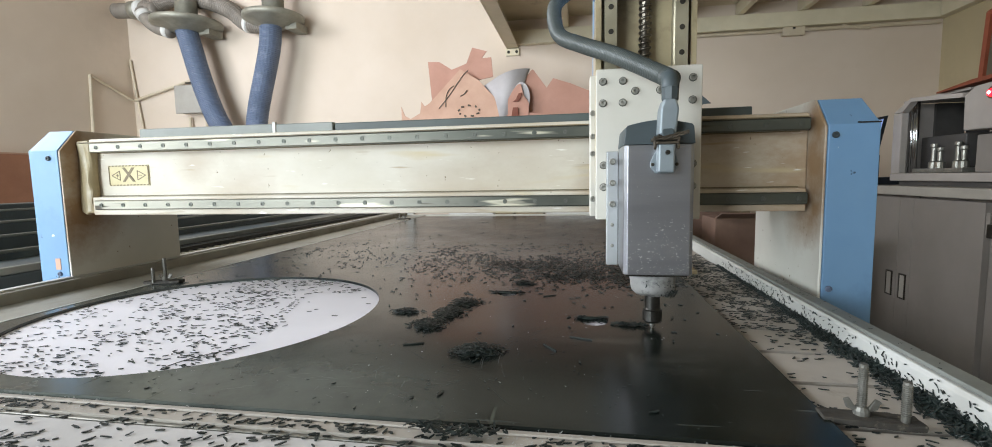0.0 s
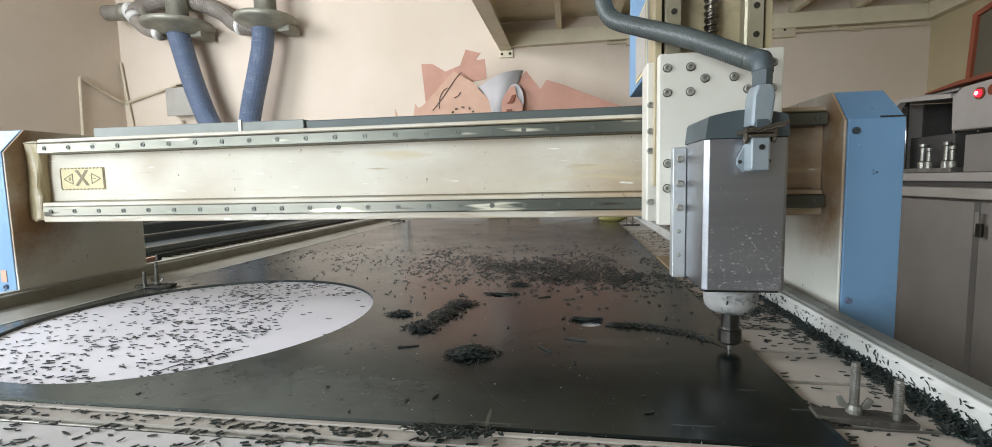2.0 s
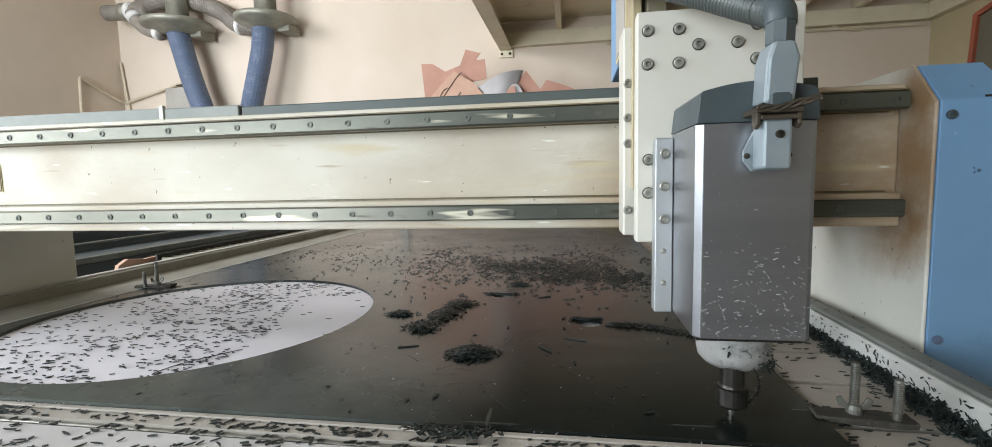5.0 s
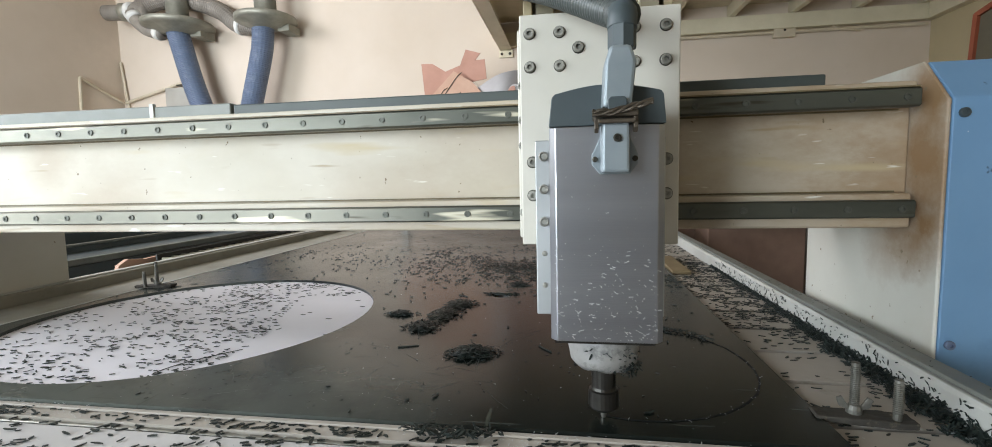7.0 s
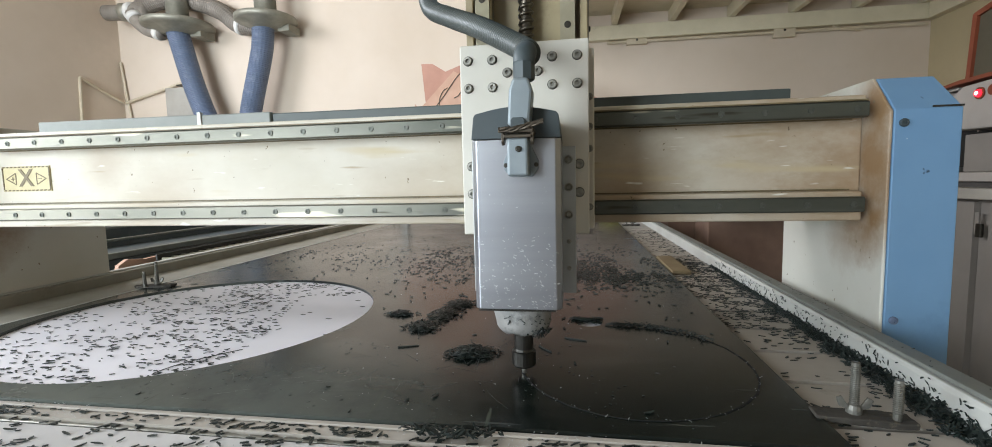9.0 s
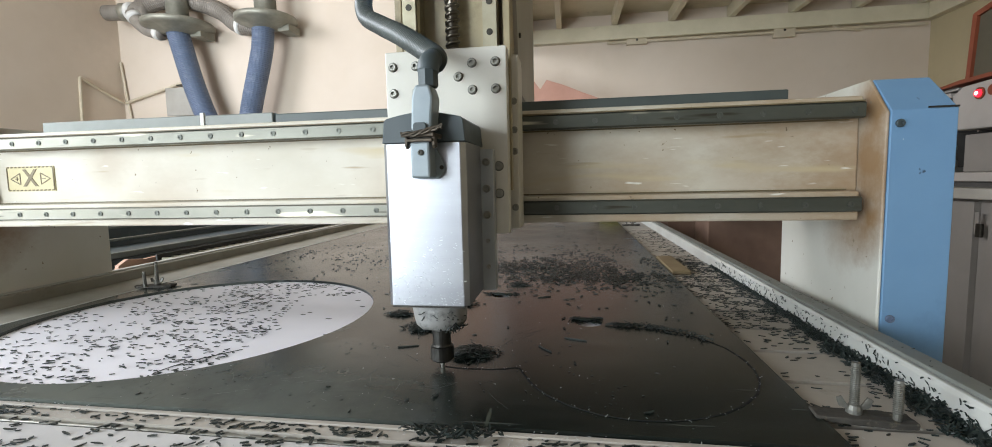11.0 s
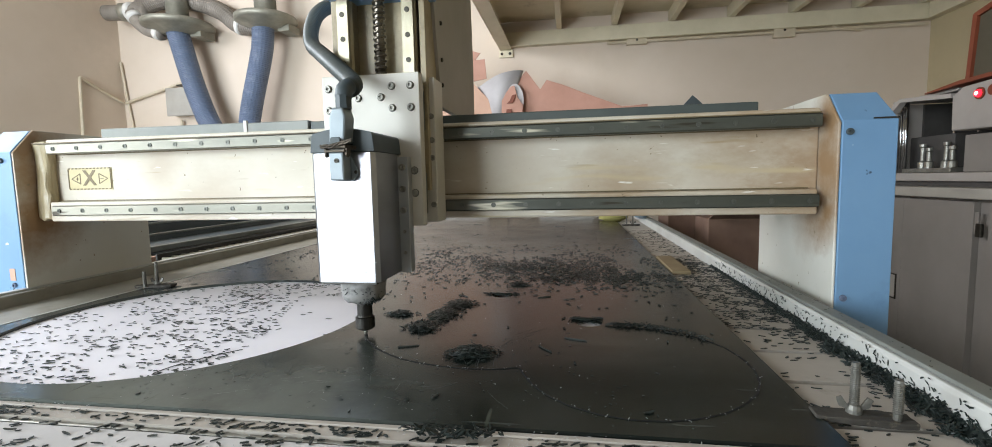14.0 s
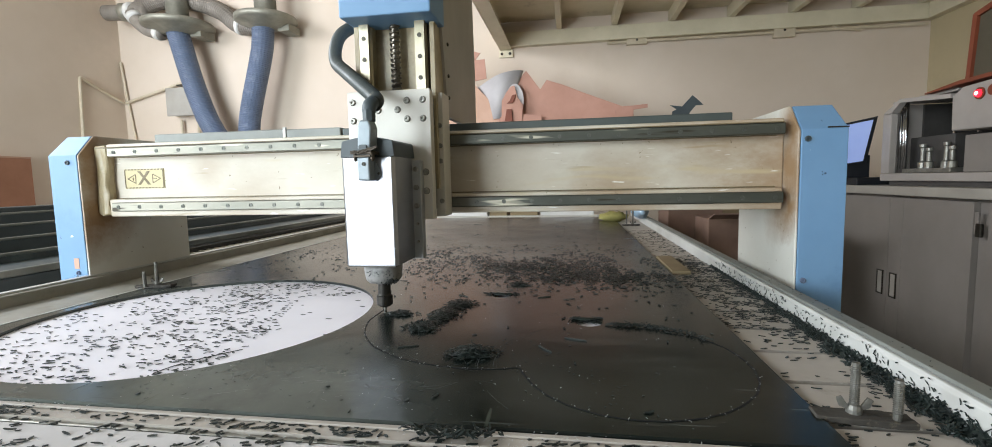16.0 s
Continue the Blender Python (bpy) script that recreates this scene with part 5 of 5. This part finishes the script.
def bits():
    x, y = rng.uniform(-0.5, 0.23), rng.uniform(0.5, 1.1)
    if hole_at(x, y):
        return None
    keep = 0.1 + math.exp(-((x - 0.02) ** 2 + (y - 0.75) ** 2) / 0.03)
    return (x, y, ZS) if rng.uniform() < keep else None


def near_bits():
    x, y = rng.uniform(-0.6, 0.1), rng.uniform(0.44, 0.68)
    return (x, y, ZS) if not hole_at(x, y) and rng.uniform() < 0.2 + max(0, noise.noise(Vector((x * 9, y * 9, 12)))) else None


chips("crumbs_on_sheet", cloud_of(110, near_bits), "chip", "tiny black crumbs on the near part of the sheet", 0.0040, 56, 0.2)
chips("white_flecks", cloud_of(40, near_bits), "fleck", "tiny white flecks on the near part of the sheet", 0.0014, 57, 0.4)
# white flakes in place of glints on the dark plastic
chips("white_flecks", cloud_of(60, bits), "fleck", "tiny white flecks standing in for glints on the dark sheet", 0.0023, 8, 0.4)
chips("white_flecks", cloud_of(120, on_channel), "fleck", "tiny white flecks in the side channel", 0.002, 9, 0.4)
def on_edge():
    x, y = rng.uniform(-0.9, 0.3), rng.uniform(0.405, 0.428)
    return (x, y, 0.7737 if y < 0.42 else 0.7766) if rng.uniform() < 0.2 + 0.9 * noise.noise(Vector((x * 10, y * 10, 6))) else None


chips("white_flecks", cloud_of(420, on_front), "fleck", "white dust crumbs on the front boards", 0.0030, 12, 0.4)
chips("white_flecks", cloud_of(300, on_edge), "fleck", "white dust crumbs along the front edge of the sheet", 0.0026, 10, 0.5)
for k, (hx, hy, hr, _) in enumerate(HOLES[1:]):
    spots = []
    for _ in range(34):
        a, r = rng.uniform(0.1, 3.3), hr * math.sqrt(rng.uniform(0.15, 0.95))
        spots.append((hx + r * math.cos(a), hy + r * math.sin(a), 0.7743 + 0.004 * rng.uniform()))
    chips("chips_in_hole", spots, "chip", "black chips fallen into a small hole", 0.0065, 40 + k, 0.4)

# ---- the cut and what moves ----
C1, R1 = Vector((0.0737, 0.602, 0)), 0.147
C2, R2 = Vector((-0.1241, 0.7835, 0)), 0.2217
TIP = Vector((-0.344, 0.817, 0))
GANTRY = [(0.0, -0.065), (0.5, -0.077), (1.0, -0.095), (1.5, -0.1209), (2.0, -0.1507), (2.5, -0.1851), (3.0, -0.2227), (3.5, -0.2568), (4.0, -0.288),
          (4.5, -0.3150), (5.0, -0.3368), (5.5, -0.3522), (6.0, -0.3605), (6.5, -0.3623), (7.0, -0.355), (7.5, -0.3407), (8.0, -0.3181), (8.5, -0.2908), (9.0, -0.257),
          (9.3, -0.2425), (9.6, -0.2500), (10.0, -0.2538), (10.5, -0.2545), (11.0, -0.2498), (11.5, -0.2424), (12.0, -0.2297), (12.5, -0.2116), (13.0, -0.1897),
          (13.5, -0.1641), (14.0, -0.1345), (14.5, -0.1025), (15.0, -0.0665), (15.5, -0.0324), (16.0, 0.0)]
CARRIAGE = [(0.0, 0.4545), (0.5, 0.4845), (1.0, 0.512), (1.5, 0.5335), (2.0, 0.5497), (2.5, 0.5587), (3.0, 0.5598), (3.5, 0.5539), (4.0, 0.540),
            (4.5, 0.5195), (5.0, 0.4945), (5.5, 0.4660), (6.0, 0.4345), (6.5, 0.4023), (7.0, 0.3706), (7.5, 0.3414), (8.0, 0.3164), (8.5, 0.2969), (9.0, 0.2825),
            (9.3, 0.2770), (9.6, 0.2620), (10.0, 0.2390), (10.5, 0.2085), (11.0, 0.1780), (11.5, 0.1474), (12.0, 0.1152), (12.5, 0.0878), (13.0, 0.0617),
            (13.5, 0.0409), (14.0, 0.0227), (14.5, 0.0097), (15.0, 0.0002), (15.5, -0.0009), (16.0, 0.0)]


def tip_at(t):
    ts = [r[0] for r in GANTRY]
    return Vector((TIP.x + float(np.interp(t, ts, [r[1] for r in CARRIAGE])), TIP.y + float(np.interp(t, ts, [r[1] for r in GANTRY])), ZS))


def cut_pieces():
    """Groove lengths and clumps of fresh swarf, each thrown up as the cutter passes it."""
    made = []
    start = Vector((0.062, 0.757, ZS))
    t, step = 0.0, 0.2
    for i in range(80):
        a, b = tip_at(t), tip_at(t + step)
        d = b - a
        if d.length > 1e-4:
            n = Vector((-d.y, d.x, 0)).normalized() * 0.0010
            a2, b2 = a - d * 0.06, b + d * 0.06
            bm = bmesh.new()
            lo = [bm.verts.new((p - a).to_tuple()) for p in (a2 - n, b2 - n, b2 + n, a2 + n)]
            hi = [bm.verts.new((p - a + Vector((0, 0, 0.0005))).to_tuple()) for p in (a2 - n, b2 - n, b2 + n, a2 + n)]
            bm.faces.new(hi)
            for k in range(4):
                bm.faces.new((lo[k], lo[(k + 1) % 4], hi[(k + 1) % 4], hi[k]))
            g = part("cut_groove", bm, "groove", sheet)
            made.append((g, a, t + step, 0.003))
        t += step
    r2 = np.random.default_rng(11)
    for i in range(20):
        if i < 8:
            p, t0 = start.lerp(tip_at(0), i / 8), -1
        else:
            t0 = 0.14 * (i - 8)
            p = tip_at(t0)
        k = 15 if t0 < 0.7 else (9 if t0 < 1.2 else 5)
        sp = [(r2.normal(0, 0.0040), r2.normal(0, 0.0030), abs(r2.normal(0, 0.0020))) for _ in range(k)]
        c = chips("swarf_clump", sp, "chip", "", 0.0075, 60 + i, 0.6, sheet)
        if t0 < 0:
            c.location = p
        else:
            made.append((c, p, t0 + 0.2, 0.02))
    # white flakes along the cut, in place of sparkles on its edge
    for i in range(44):
        t0 = 2.4 + 0.30 * i
        sp = [(r2.normal(0, 0.0022), r2.normal(0, 0.0022), 0.0006) for _ in range(3)]
        made.append((tagged(chips("cut_flecks", sp, "fleck", "", 0.0017, 90 + i, 0.4, sheet), kind="stuff"), tip_at(t0), t0 + 0.3, 0.012))
    return made


CUT = cut_pieces()


def motions():
    walk(gantry_ob, [(t, pose(0, y, 0)) for t, y in GANTRY])
    walk(carriage_ob, [(t, pose(x, y, 0)) for (t, y), (_, x) in zip(GANTRY, CARRIAGE)])
    for ob, p, t, deep in CUT:
        low, high = pose(p.x, p.y, p.z - deep), pose(p.x, p.y, p.z)
        t = min(max(t, 0.2), 15.9)
        rows = [(0.0, low), (round(t - 0.1, 2), low), (round(t, 2), high), (16.0, high)]
        walk(ob, rows)


motions()
